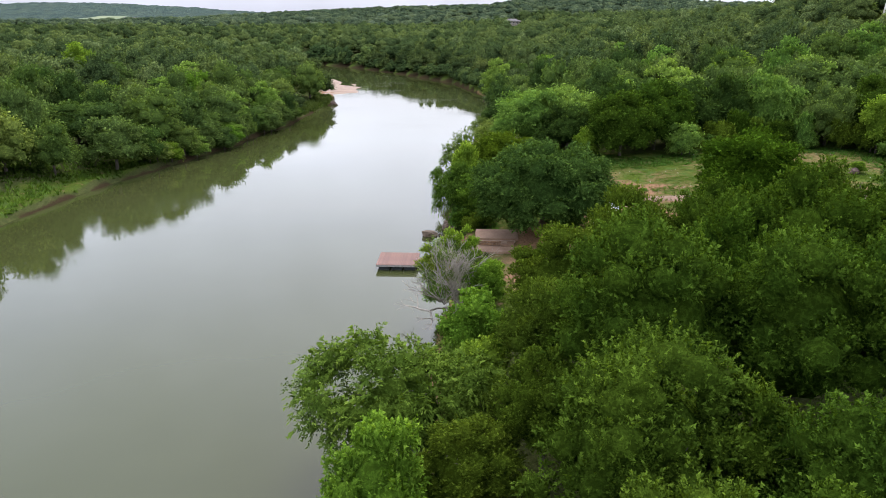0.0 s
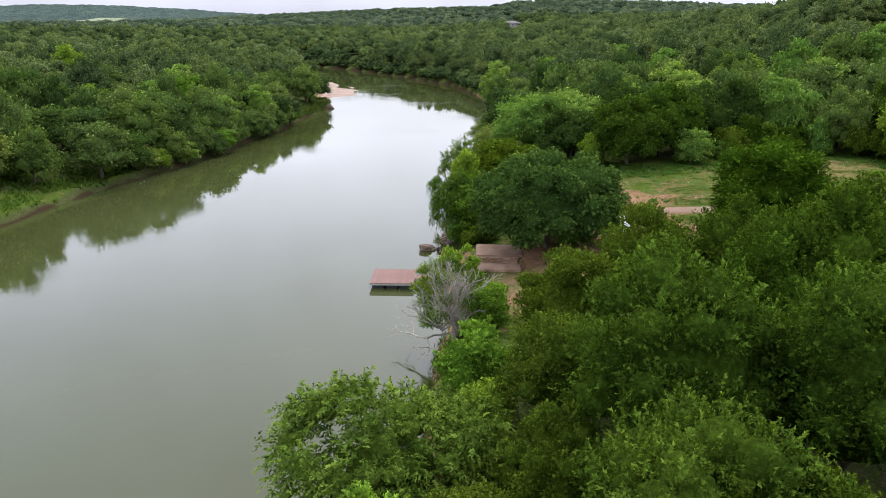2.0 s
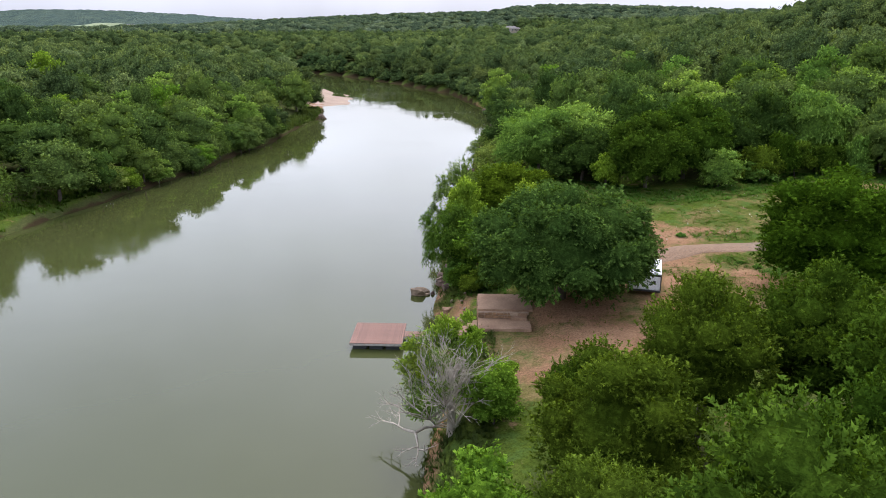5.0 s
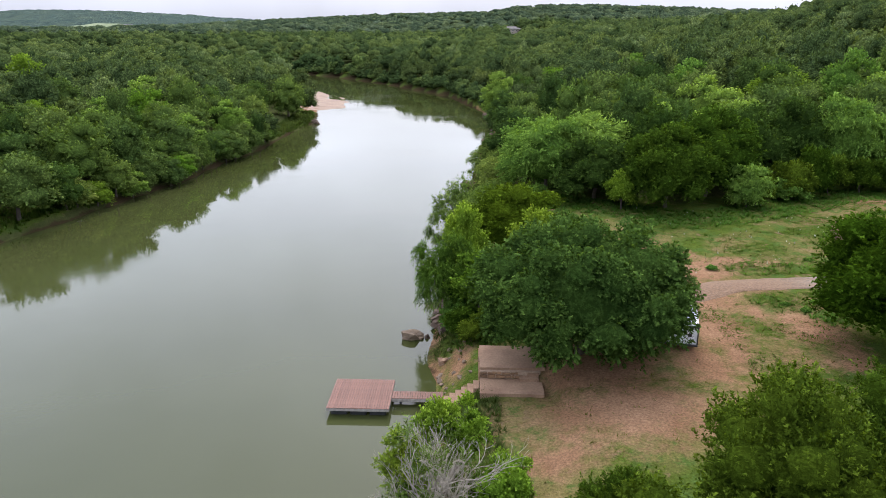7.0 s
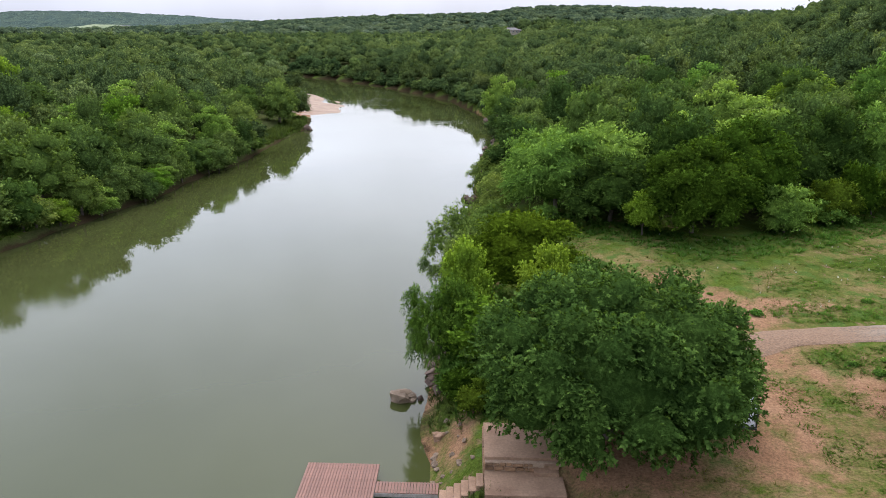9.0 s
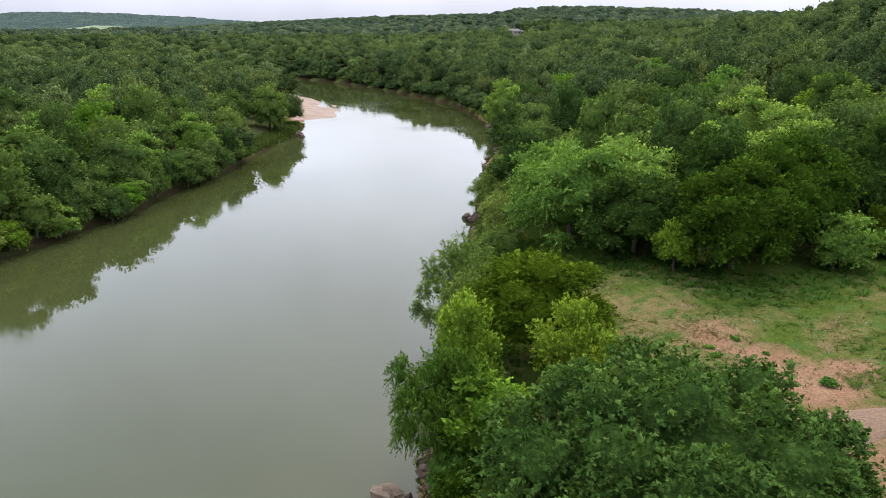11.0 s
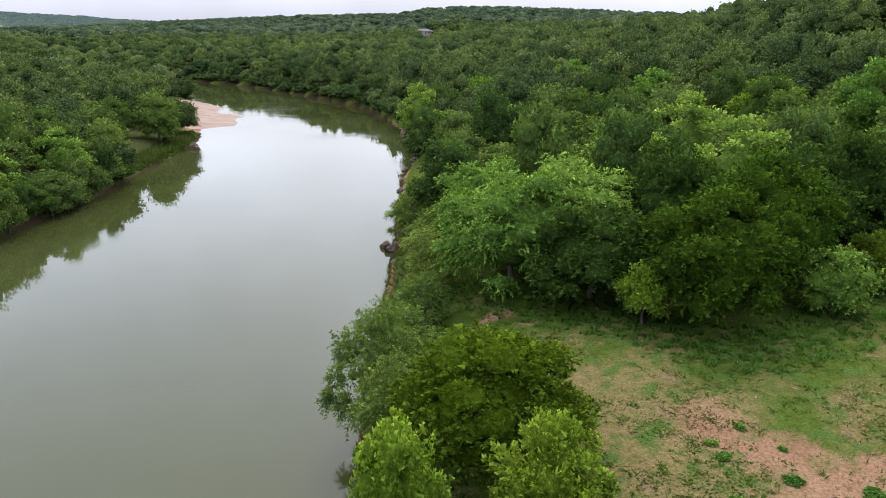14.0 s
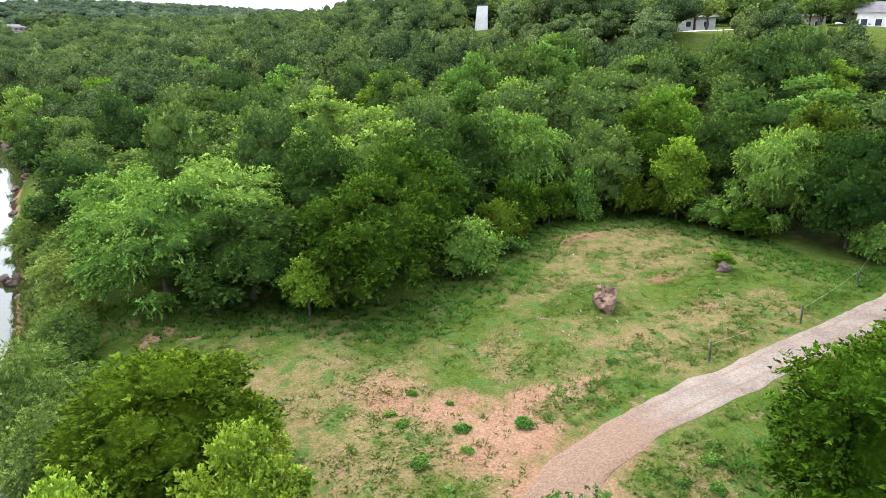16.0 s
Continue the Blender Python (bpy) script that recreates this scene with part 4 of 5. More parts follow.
for kind, x, y, top, radius, rz in grove:
    set_tree(kind, x, y, top, radius, rz, "", GROVE)

# ---- the woods: numbered trees near, a stuff of crowns beyond ----
# kind of wood, x, y, top, radius: the crowns that stand out from the rest
marked = [
    (0, -43.6, 85.2, 7.6, 4.4), (2, -43.6, 97.0, 9.4, 4.2), (0, -42.2, 103.5, 8.9, 3.8), (2, -40.6, 109.0, 5.8, 2.6), (1, -40.2, 114.6, 8.0, 4.0),
    (2, -46.5, 108.0, 9.6, 4.4), (3, -41.2, 122.0, 7.4, 3.2), (0, -43.4, 128.6, 8.0, 3.8), (3, -38.6, 134.5, 8.3, 3.4), (1, -41.6, 142.0, 8.4, 3.8),
    (4, -39.4, 151.0, 7.6, 3.2), (0, -43.6, 159.0, 8.8, 4.2), (4, -38.4, 171.5, 10.2, 4.6), (2, -45.0, 168.0, 9.2, 4.2), (5, -66.0, 126.5, 8.9, 3.4),
    (5, -91.5, 165.5, 14.6, 5.0), (2, -53.0, 94.0, 8.6, 4.2), (2, -68.0, 118.0, 10.0, 4.2), (3, -52.0, 122.0, 9.8, 4.4), (0, -54.0, 137.0, 10.2, 4.6),
    (2, -47.5, 148.0, 9.6, 4.2), (3, -60.0, 152.0, 11.0, 4.6), (0, -70.0, 140.0, 11.5, 5.0), (2, -78.0, 128.0, 11.4, 5.0), (1, -74.0, 112.0, 10.6, 4.6),
    (5, 19.2, 183.5, 11.6, 4.6), (3, 6.6, 174.0, 11.0, 3.8), (2, 11.8, 179.0, 10.4, 3.8), (2, 21.6, 147.0, 10.4, 4.3), (4, 14.5, 140.0, 8.2, 3.6),
    (0, 23.0, 132.5, 10.2, 4.2), (3, 20.8, 105.5, 11.8, 4.4), (2, 26.0, 112.0, 11.4, 4.4), (3, 33.0, 118.0, 13.4, 4.6), (4, 39.0, 110.0, 12.6, 4.2),
    (3, 30.0, 101.5, 12.8, 4.2), (0, 35.5, 102.0, 13.2, 4.0), (4, 13.0, 123.0, 7.8, 3.6), (2, 17.0, 114.0, 9.2, 4.0), (0, 9.8, 131.0, 8.0, 3.4),
    (3, 8.6, 153.0, 8.2, 3.6), (3, 39.5, 189.5, 14.6, 5.0), (0, 30.0, 160.0, 12.0, 4.8), (2, 38.0, 146.0, 12.8, 4.8), (5, 46.0, 128.0, 14.4, 4.4),
    (2, 44.0, 118.0, 13.6, 4.4), (3, 50.0, 108.0, 14.4, 4.2), (0, 52.5, 98.0, 14.0, 4.4), (5, 57.5, 92.0, 14.2, 3.6), (4, 60.0, 104.0, 15.4, 4.4),
    (2, 58.5, 84.0, 14.2, 4.2), (1, 63.0, 73.0, 14.6, 4.4), (3, 65.0, 82.0, 15.4, 4.4),
]
rng = np.random.RandomState(77)
taken = [(a[1], a[2], a[4]) for a in near_trees + grove] + [a[1:3] + a[4:] for a in marked]
WOOD_KINDS = ((31, WOODS, 0.8, 26, 0.3, "green woodland tree with a broad uneven crown"), (32, WOODS, 0.9, 20, 0.36, "dense green woodland tree with a rounded crown"),
              (33, LEAF_DARK, 0.75, 24, 0.32, "dark green woodland tree with a dense crown"), (34, LEAF_LUSH, 0.6, 28, 0.28, "fresh green woodland tree with a broad crown"),
              (35, LEAF_GREY, 0.9, 22, 0.32, "grey-green woodland tree with a soft crown"), (36, LEAF_BRIGHT, 0.8, 24, 0.3, "bright green woodland tree among darker ones"))
K_WOOD = [tree_kind(s, mat, 3.6, 7.5, 0.1, lab, puffs=pu, size=sz, tufts=32, leaves=10, leaf=0.165, squash=fl, skirt=0.65, ragged=0.16, ball=1, core=0.84, under=4) for s, mat, fl, pu, sz, lab in WOOD_KINDS]


for k, px, py, top, r in marked:
    set_tree(K_WOOD[k], px, py, top, r, 47 * px + 31 * py, "", "trees on the far bank" if px < -15 else "trees on the wooded slope")


def wood_ok(x, y):
    return (~((x > 29) & (x < 40) & (y > 545) & (y < 606)) & ~((x > 16) & (x < 33) & (y > 37) & (y < 58)) & ~((x > -8) & (y > 92) & (y < 230) & (edge_distance(x, y, RIVER) < 3.4)) & ~((x < -20) & (y > 143) & (y < 182) & (edge_distance(x, y, RIVER) < 5)) & ~((np.hypot((x + 57) / 7, (y - 113) / 7)) < 1) & (edge_distance(x, y, RIVER) > 0.9) & (edge_distance(x, y, MEADOW) > 1.8) & (bar_mask(x, y) < 0.05) & (edge_distance(x, y, ROAD, False) > 4)
            & ~((x > 100) & (x < 170) & (y > 60) & (y < 168) & (land(x, y) > 16.0))
            & (edge_distance(x, y, [(101.5, 183), (92, 166)], False) > 3.4))


def scatter(x0, x1, y0, y1, gap, jitter=0.6):
    mx, my = np.meshgrid(np.arange(x0, x1, gap), np.arange(y0, y1, gap * 0.9))
    mx[::2] += gap / 2
    x = (mx + rng.uniform(-jitter, jitter, mx.shape) * gap).ravel()
    y = (my + rng.uniform(-jitter, jitter, my.shape) * gap).ravel()
    ok = wood_ok(x, y)
    for tx, ty, tr in taken:
        ok &= np.hypot(x - tx, y - ty) > tr * 0.8 + 1.2
    return x[ok], y[ok]


x, y = scatter(-130, 130, -10, 330, 6.1)
dist = np.hypot(x, y - np.clip(y, 15, 46))
glade = (x < -44) & (x > -62) & (y < 80) & (y > 40) & (rng.uniform(size=len(x)) < 0.5)
keep = ~glade & ~((x > -12) & (x < 5) & (y < 22)) & ~((x < -30) & (y < 70) & (edge_distance(x, y, RIVER) < 5)) & ((y > 46) | (np.abs(x) < 60))
x, y, dist = x[keep], y[keep], dist[keep]
bear = np.degrees(np.arctan2(x, np.maximum(y - 20, 1)))
seen = (bear > -50) & (bear < 75) & ~((x > 0) & (y < 20) & (x > 26))
x, y, dist = x[seen], y[seen], dist[seen]
order = np.argsort(dist)
named = order[:170]


def along_bank(first, last, step, off, jitter):
    """Points beside the water's edge between two of its corners."""
    pts = np.array(RIVER[first:last + 1], float)
    seg = np.r_[0, np.cumsum(np.hypot(*np.diff(pts, axis=0).T))]
    at = np.arange(0, seg[-1], step) + rng.uniform(-0.4, 0.4, len(np.arange(0, seg[-1], step))) * step
    px, py = np.interp(at, seg, pts[:, 0]), np.interp(at, seg, pts[:, 1])
    k = np.clip(np.searchsorted(seg, at) - 1, 0, len(pts) - 2)
    way = np.diff(pts, axis=0)[k]
    way /= np.hypot(way[:, 0], way[:, 1])[:, None]
    o = off + rng.uniform(-jitter, jitter, len(at))
    return px + way[:, 1] * o, py - way[:, 0] * o


sx, sy = along_bank(31, 40, 2.5, 0.6, 0.6)
sy_ok = sy < 142
for px, py in zip(sx[sy_ok], sy[sy_ok]):
    set_tree(K_WOOD[rng.choice(6, p=[0.3, 0.26, 0.2, 0.14, 0.05, 0.05])], px, py, land_at(px, py) + rng.uniform(2.6, 5.4), rng.uniform(1.5, 2.7), rng.uniform(0, 360), "", "trees on the far bank")
for i in named:
    k = K_WOOD[rng.choice(6, p=[0.32, 0.28, 0.2, 0.14, 0.06, 0.0] if x[i] > 0 and y[i] < 70 else [0.28, 0.25, 0.19, 0.16, 0.08, 0.04])]
    z = land_at(x[i], y[i])
    edge = float(edge_distance(x[i:i + 1], y[i:i + 1], RIVER)[0])
    h = rng.uniform(4.6, 10.2) * (0.72 if edge < 5 else 1.0)
    set_tree(k, x[i], y[i], z + h, rng.uniform(2.7, 4.6) * (0.85 if edge < 5 else 1), rng.uniform(0, 360), "",
             "trees on the far bank" if x[i] < -15 else "trees on the wooded slope")


def woods(name, x, y, seeds, radius, height, label, mat=None, low=0.3, **more):
    """Many crowns in one mesh, each turned, sized and toned anew; more goes to the crowns."""
    kinds = [crown_arrays(s, 3.5, low, 7.0, under=0, **more) for s in seeds]
    z = land(x, y)
    out, tones, tris, start = [], [], [], 0
    which = rng.randint(0, len(kinds), len(x))
    for k, (base, faces) in enumerate(kinds):
        sel = np.where(which == k)[0]
        a = rng.uniform(0, 6.283, len(sel))
        s = rng.uniform(*radius, len(sel)) / 3.5
        h = rng.uniform(*height, len(sel)) / 7.0
        ca, sa = np.cos(a) * s, np.sin(a) * s
        vx = base[None, :, 0] * ca[:, None] - base[None, :, 1] * sa[:, None] + x[sel, None]
        vy = base[None, :, 0] * sa[:, None] + base[None, :, 1] * ca[:, None] + y[sel, None]
        vz = base[None, :, 2] * h[:, None] + z[sel, None]
        c1, s1 = np.cos(a)[:, None], np.sin(a)[:, None]
        wx = base[None, :, 3] * c1 - base[None, :, 4] * s1
        wy = base[None, :, 3] * s1 + base[None, :, 4] * c1
        wz = np.repeat(base[None, :, 5], len(sel), 0)
        inner = np.repeat(base[None, :, 6], len(sel), 0)
        out.append(np.stack([vx, vy, vz, wx, wy, wz, inner], 2).reshape(-1, 7))
        tris.append((faces[None] + (start + np.arange(len(sel)) * len(base))[:, None, None]).reshape(-1, 3))
        start += len(sel) * len(base)
        tones.append(np.repeat(rng.uniform(0, 1, len(sel)), len(base)))
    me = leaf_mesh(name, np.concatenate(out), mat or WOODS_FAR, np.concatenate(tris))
    tone = me.attributes.new("tone", "FLOAT", "POINT")
    tone.data.foreach_set("value", np.concatenate(tones).astype(np.float32))
    return tagged(new(name, me), label, "woods", kind="stuff")


# Distant haze is mixed into these leaf colours, bluer and greyer further off.
WOODS_FAR = foliage("leaf_haze_far", (0.0416, 0.0642, 0.0224), (0.0560, 0.0843, 0.0294), (0.0782, 0.1083, 0.0397), 0.0, 0.3, True, 3.6, mass=(-0.1, 1.1))
HAZE_RIDGE = foliage("leaf_haze_ridge", (0.0464, 0.0667, 0.0382), (0.0614, 0.0840, 0.0497), (0.0792, 0.1037, 0.0612), 0.0, 0.2, True, 1.2, mass=(-0.1, 1.1))
HAZE_HILL = foliage("leaf_haze_hill", (0.0552, 0.0792, 0.0702), (0.0672, 0.0936, 0.0837), (0.0792, 0.1080, 0.0972), 0.0, 0.1, True, 0.4, mass=(-0.1, 1.1))

rest = order[170:]
shore = edge_distance(x[rest], y[rest], RIVER) < 9
close = ~shore & (dist[rest] < 115)
back = ~shore & ~close
woods("shore_woods", x[rest][shore], y[rest][shore], (41, 42, 43, 44), (2.4, 4.0), (4.6, 7.6), "green trees and scrub along the water's edge", puffs=18, size=0.36, tufts=24, leaves=6, leaf=0.27, skirt=0.6, ragged=0.18, ball=1, core=0.8)
woods("near_woods", x[rest][close], y[rest][close], (45, 46, 47, 48), (2.7, 4.9), (4.2, 10.2), "dense green woods on the slopes beside the river", puffs=22, size=0.34, tufts=26, leaves=6, leaf=0.26, skirt=0.3, ragged=0.18, ball=1, core=0.8)
woods("back_woods", x[rest][back], y[rest][back], (53, 54, 55, 56), (3.0, 5.8), (4.6, 10.4), "dense green woods further up the valley", puffs=14, size=0.4, tufts=12, leaves=3, leaf=0.34, skirt=0.2, ragged=0.18, ball=1, core=0.94)
fx, fy = scatter(-330, 330, 30, 620, 7.8)
fb = np.degrees(np.arctan2(fx, np.maximum(fy - 20, 1)))
out_of_near = ((np.abs(fx) > 130) | (fy > 330)) & (fb > -42) & (fb < 72) & (np.hypot(fx, fy) < 620)
fx, fy = fx[out_of_near], fy[out_of_near]
edge = edge_distance(fx, fy, RIVER) < 12
woods("bend_woods", fx[edge], fy[edge], (57, 58), (3.2, 5.4), (5.5, 8.5), "green trees crowding the outer bank of the bend", puffs=14, size=0.38, tufts=8, leaves=2, leaf=0.6, skirt=0.6, ragged=0.2, ball=1, core=0.94)
bx, by = along_bank(14, 22, 2.0, 1.7, 0.9)
bx2, by2 = along_bank(25, 29, 2.4, 1.2, 0.8)
dry_land = bar_mask(bx2, by2) < 0.02
woods("bend_scrub", np.r_[bx, bx2[dry_land]], np.r_[by, by2[dry_land]], (58, 59), (1.5, 2.7), (2.2, 4.8), "low green scrub hanging over the outer bank of the bend", low=0.1, puffs=10, size=0.42, tufts=8, leaves=2, leaf=0.45, skirt=0.6, ragged=0.2, ball=1, core=0.94)
woods("far_woods", fx[~edge], fy[~edge], (51, 52, 53), (3.4, 6.6), (5.5, 10.5), "unbroken green woods on the far slopes", puffs=9, size=0.44, tufts=5, leaves=2, leaf=0.55, skirt=0.1, ragged=0.18, ball=1, core=0.97)
gx2, gy2 = scatter(-900, 900, 560, 1200, 14.0, 0.9)
gx4, gy4 = scatter(-330, 620, 760, 1100, 10.5, 0.9)
gx2, gy2 = np.r_[gx2, gx4], np.r_[gy2, gy4]
gb = np.degrees(np.arctan2(gx2, gy2))
gd = np.hypot(gx2, gy2)
ok = (gb > -42) & (gb < 48) & (gd > 610) & (gd < 2700) & ~((gd > 1000) & (gd < 1750) & (gb < -8) & (wavy(gx2, gy2, 21, 500) > 0.25))


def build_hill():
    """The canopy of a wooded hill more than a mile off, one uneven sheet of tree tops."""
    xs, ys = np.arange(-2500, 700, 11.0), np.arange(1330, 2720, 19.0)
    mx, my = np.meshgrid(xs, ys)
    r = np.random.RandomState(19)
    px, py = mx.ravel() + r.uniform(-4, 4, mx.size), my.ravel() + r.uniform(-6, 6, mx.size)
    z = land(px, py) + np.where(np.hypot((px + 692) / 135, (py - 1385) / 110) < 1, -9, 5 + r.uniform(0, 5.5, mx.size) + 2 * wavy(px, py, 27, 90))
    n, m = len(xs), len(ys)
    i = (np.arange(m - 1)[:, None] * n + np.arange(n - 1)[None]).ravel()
    # The hill's haze sits in its blue-green canopy colour.
    me = mesh_from("hill_woods", np.stack([px, py, z], 1), np.stack([i, i + 1, i + n + 1, i + n], 1), HAZE_HILL, True)
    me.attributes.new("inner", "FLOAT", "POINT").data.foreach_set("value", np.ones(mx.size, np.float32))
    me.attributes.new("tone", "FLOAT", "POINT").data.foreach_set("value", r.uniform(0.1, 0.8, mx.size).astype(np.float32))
    tagged(new("hill_woods", me), "wooded hill far down the valley, tinted blue-green with painted haze", "woods", kind="stuff")


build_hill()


def build_field():
    xs, ys = np.linspace(-772, -618, 40), np.linspace(1310, 1396, 16)
    mx, my = np.meshgrid(xs, ys)
    n, m = len(xs), len(ys)
    i = (np.arange(m - 1)[:, None] * n + np.arange(n - 1)[None]).ravel()
    me = mesh_from("field", np.stack([mx.ravel(), my.ravel(), land(mx.ravel(), my.ravel()) + 1.2], 1), np.stack([i, i + 1, i + n + 1, i + n], 1), FIELD, True)
    tagged(new("field", me), "pale green mown field below a far wooded hill", "field", kind="structure")


build_field()
woods("distant_woods", gx2[ok], gy2[ok], (61, 62), (4.5, 9.5), (4.5, 10), "distant wooded hills on the horizon", HAZE_RIDGE, puffs=4, size=0.5, tufts=1, leaves=1, leaf=1.2, skirt=0.0, ragged=0.2, ball=1, core=1.0)
PARK = "shade trees on the ridge"
K_PARK = tree_kind(24, LEAF_GREY, 3.6, 8.0, 2.2, "shade tree with a bare trunk on the mown ridge", trunk=0.22, puffs=22, size=0.32, tufts=14, leaves=6, leaf=0.33, ball=1, under=2)
K_PARK2 = tree_kind(25, WOODS, 3.6, 8.0, 2.0, "green shade tree with a tall trunk on the mown ridge", trunk=0.22, puffs=22, size=0.32, tufts=14, leaves=6, leaf=0.33, ball=1, under=2)
for k, (px, py, top, r) in enumerate([(112, 160, 27.5, 4.0), (118, 163, 28, 4.4), (121, 150, 27, 3.6), (126, 155, 28.5, 4.4), (131, 147, 27.5, 4.0), (136, 140, 28, 4.2),
                                      (143, 146, 29, 4.6), (146, 128, 28, 4.2), (138, 126, 27, 3.4), (147, 117, 29, 4.5), (150, 150, 29, 4.6), (129, 168, 28.5, 4.8),
                                      (106, 176, 27, 4.2), (111, 188, 28, 4.6), (96, 188, 26.5, 4.2), (134, 106, 27, 3.2), (156, 128, 30, 5), (122, 180, 29, 4.8), (127, 141, 26.5, 3.6), (132, 134, 27, 3.8), (141, 135, 27.5, 3.8), (124, 146, 26, 3.2), (117, 154, 26, 3.4), (129, 119, 26, 3.0), (137, 118, 28, 3.6)]):
    set_tree((K_PARK, K_PARK2)[k % 2], px, py, top, r, 67 * k, "", PARK)
for k in [K_GREYOAK, K_NEAR, K_NEAR2, K_FRESH, K_SOLO, K_SHRUB, K_SHRUB2, K_PARK, K_PARK2, K_MID, K_MID2, K_MID3, K_OLIVE, K_ROUND, K_FEATHER, K_BRIGHT, K_YELLOW, K_WILLOW, K_GROVE, K_GROVE2, K_GROVE3, *K_WOOD]:
    drop_thing(k)

# ---- dock, walkway, steps and terrace ----
def build_dock():
    dock = thing("dock", -4.85, 52.7, 0, "square floating dock with red-brown deck boards", "dock")
    board = box_data("deck_board", -0.058, 0.058, -1.575, 1.575, 0.46, 0.495, DECK, 0.006)
    n = 25
    for k in range(n):
        b = part("deck_board", board, dock)
        b.location = (-1.6 + 3.2 * (k + 0.5) / n, 0, 0)
    rim = [(-1.6, 1.6, -1.57, -1.53), (-1.6, 1.6, 1.53, 1.57), (-1.6, -1.56, -1.525, 1.525), (1.56, 1.6, -1.525, 1.525)]
    for x0, x1, y0, y1 in rim:
        part("rim_beam", box_data("rim_beam", x0, x1, y0, y1, 0.31, 0.455, BEAM, 0.006), dock, "weathered grey timber beam")
    for fx in (-1.0, 0.0, 1.0):
        part("float", box_data("float", fx - 0.42, fx + 0.42, -1.35, 1.35, -0.25, 0.305, FLOAT, 0.05), dock, "dark plastic float")


def build_walkway():
    way = thing("walkway", -1.9, 52.62, 0, "narrow red-brown board walkway from the bank to the dock", "walkway")
    board = box_data("deck_board", -0.058, 0.058, -0.39, 0.39, 0.465, 0.498, DECK, 0.006)
    n = 20
    for k in range(n):
        part("deck_board", board, way).location = (-1.33 + 2.66 * (k + 0.5) / n, 0, 0)
    for s in (-1, 1):
        part("side_beam", box_data("side_beam", -1.33, 1.33, s * 0.37 - 0.03, s * 0.37 + 0.03, 0.30, 0.46, BEAM, 0.005), way, "weathered grey timber beam")
    for px in (-0.9, 0.9):
        v, f = tube([(px, 0, -1.2), (px, 0, 0.29)], [0.06, 0.06], 8)
        part("pile", mesh_from("pile", np.array(v), np.array(f), FLOAT, True), way)


def slab_data(name, x0, x1, y0, y1, z0, z1, seed, mat=None):
    """A cast slab with worn, slightly uneven edges."""
    bm = bmesh.new()
    n, m = 14, 10
    rng2 = random.Random(seed)
    grid = []
    for j in range(m + 1):
        row = []
        for i in range(n + 1):
            e = i in (0, n) or j in (0, m)
            dx = rng2.uniform(-0.015, 0.015) if e else 0
            row.append(bm.verts.new((x0 + (x1 - x0) * i / n + dx, y0 + (y1 - y0) * j / m + dx, z1 - (0.012 if e else 0) + rng2.uniform(-0.004, 0.004))))
        grid.append(row)
    for j in range(m):
        for i in range(n):
            bm.faces.new((grid[j][i], grid[j][i + 1], grid[j + 1][i + 1], grid[j + 1][i]))
    edge = [grid[0][i] for i in range(n + 1)] + [grid[j][n] for j in range(1, m + 1)] + [grid[m][i] for i in range(n - 1, -1, -1)] + [grid[j][0] for j in range(m - 1, 0, -1)]
    low = [bm.verts.new((v.co.x, v.co.y, z0)) for v in edge]
    for k in range(len(edge)):
        q = (k + 1) % len(edge)
        bm.faces.new((edge[q], edge[k], low[k], low[q]))
    me = bpy.data.meshes.new(name)
    bm.to_mesh(me)
    bm.free()
    me.materials.append(mat or SLAB)
    return me


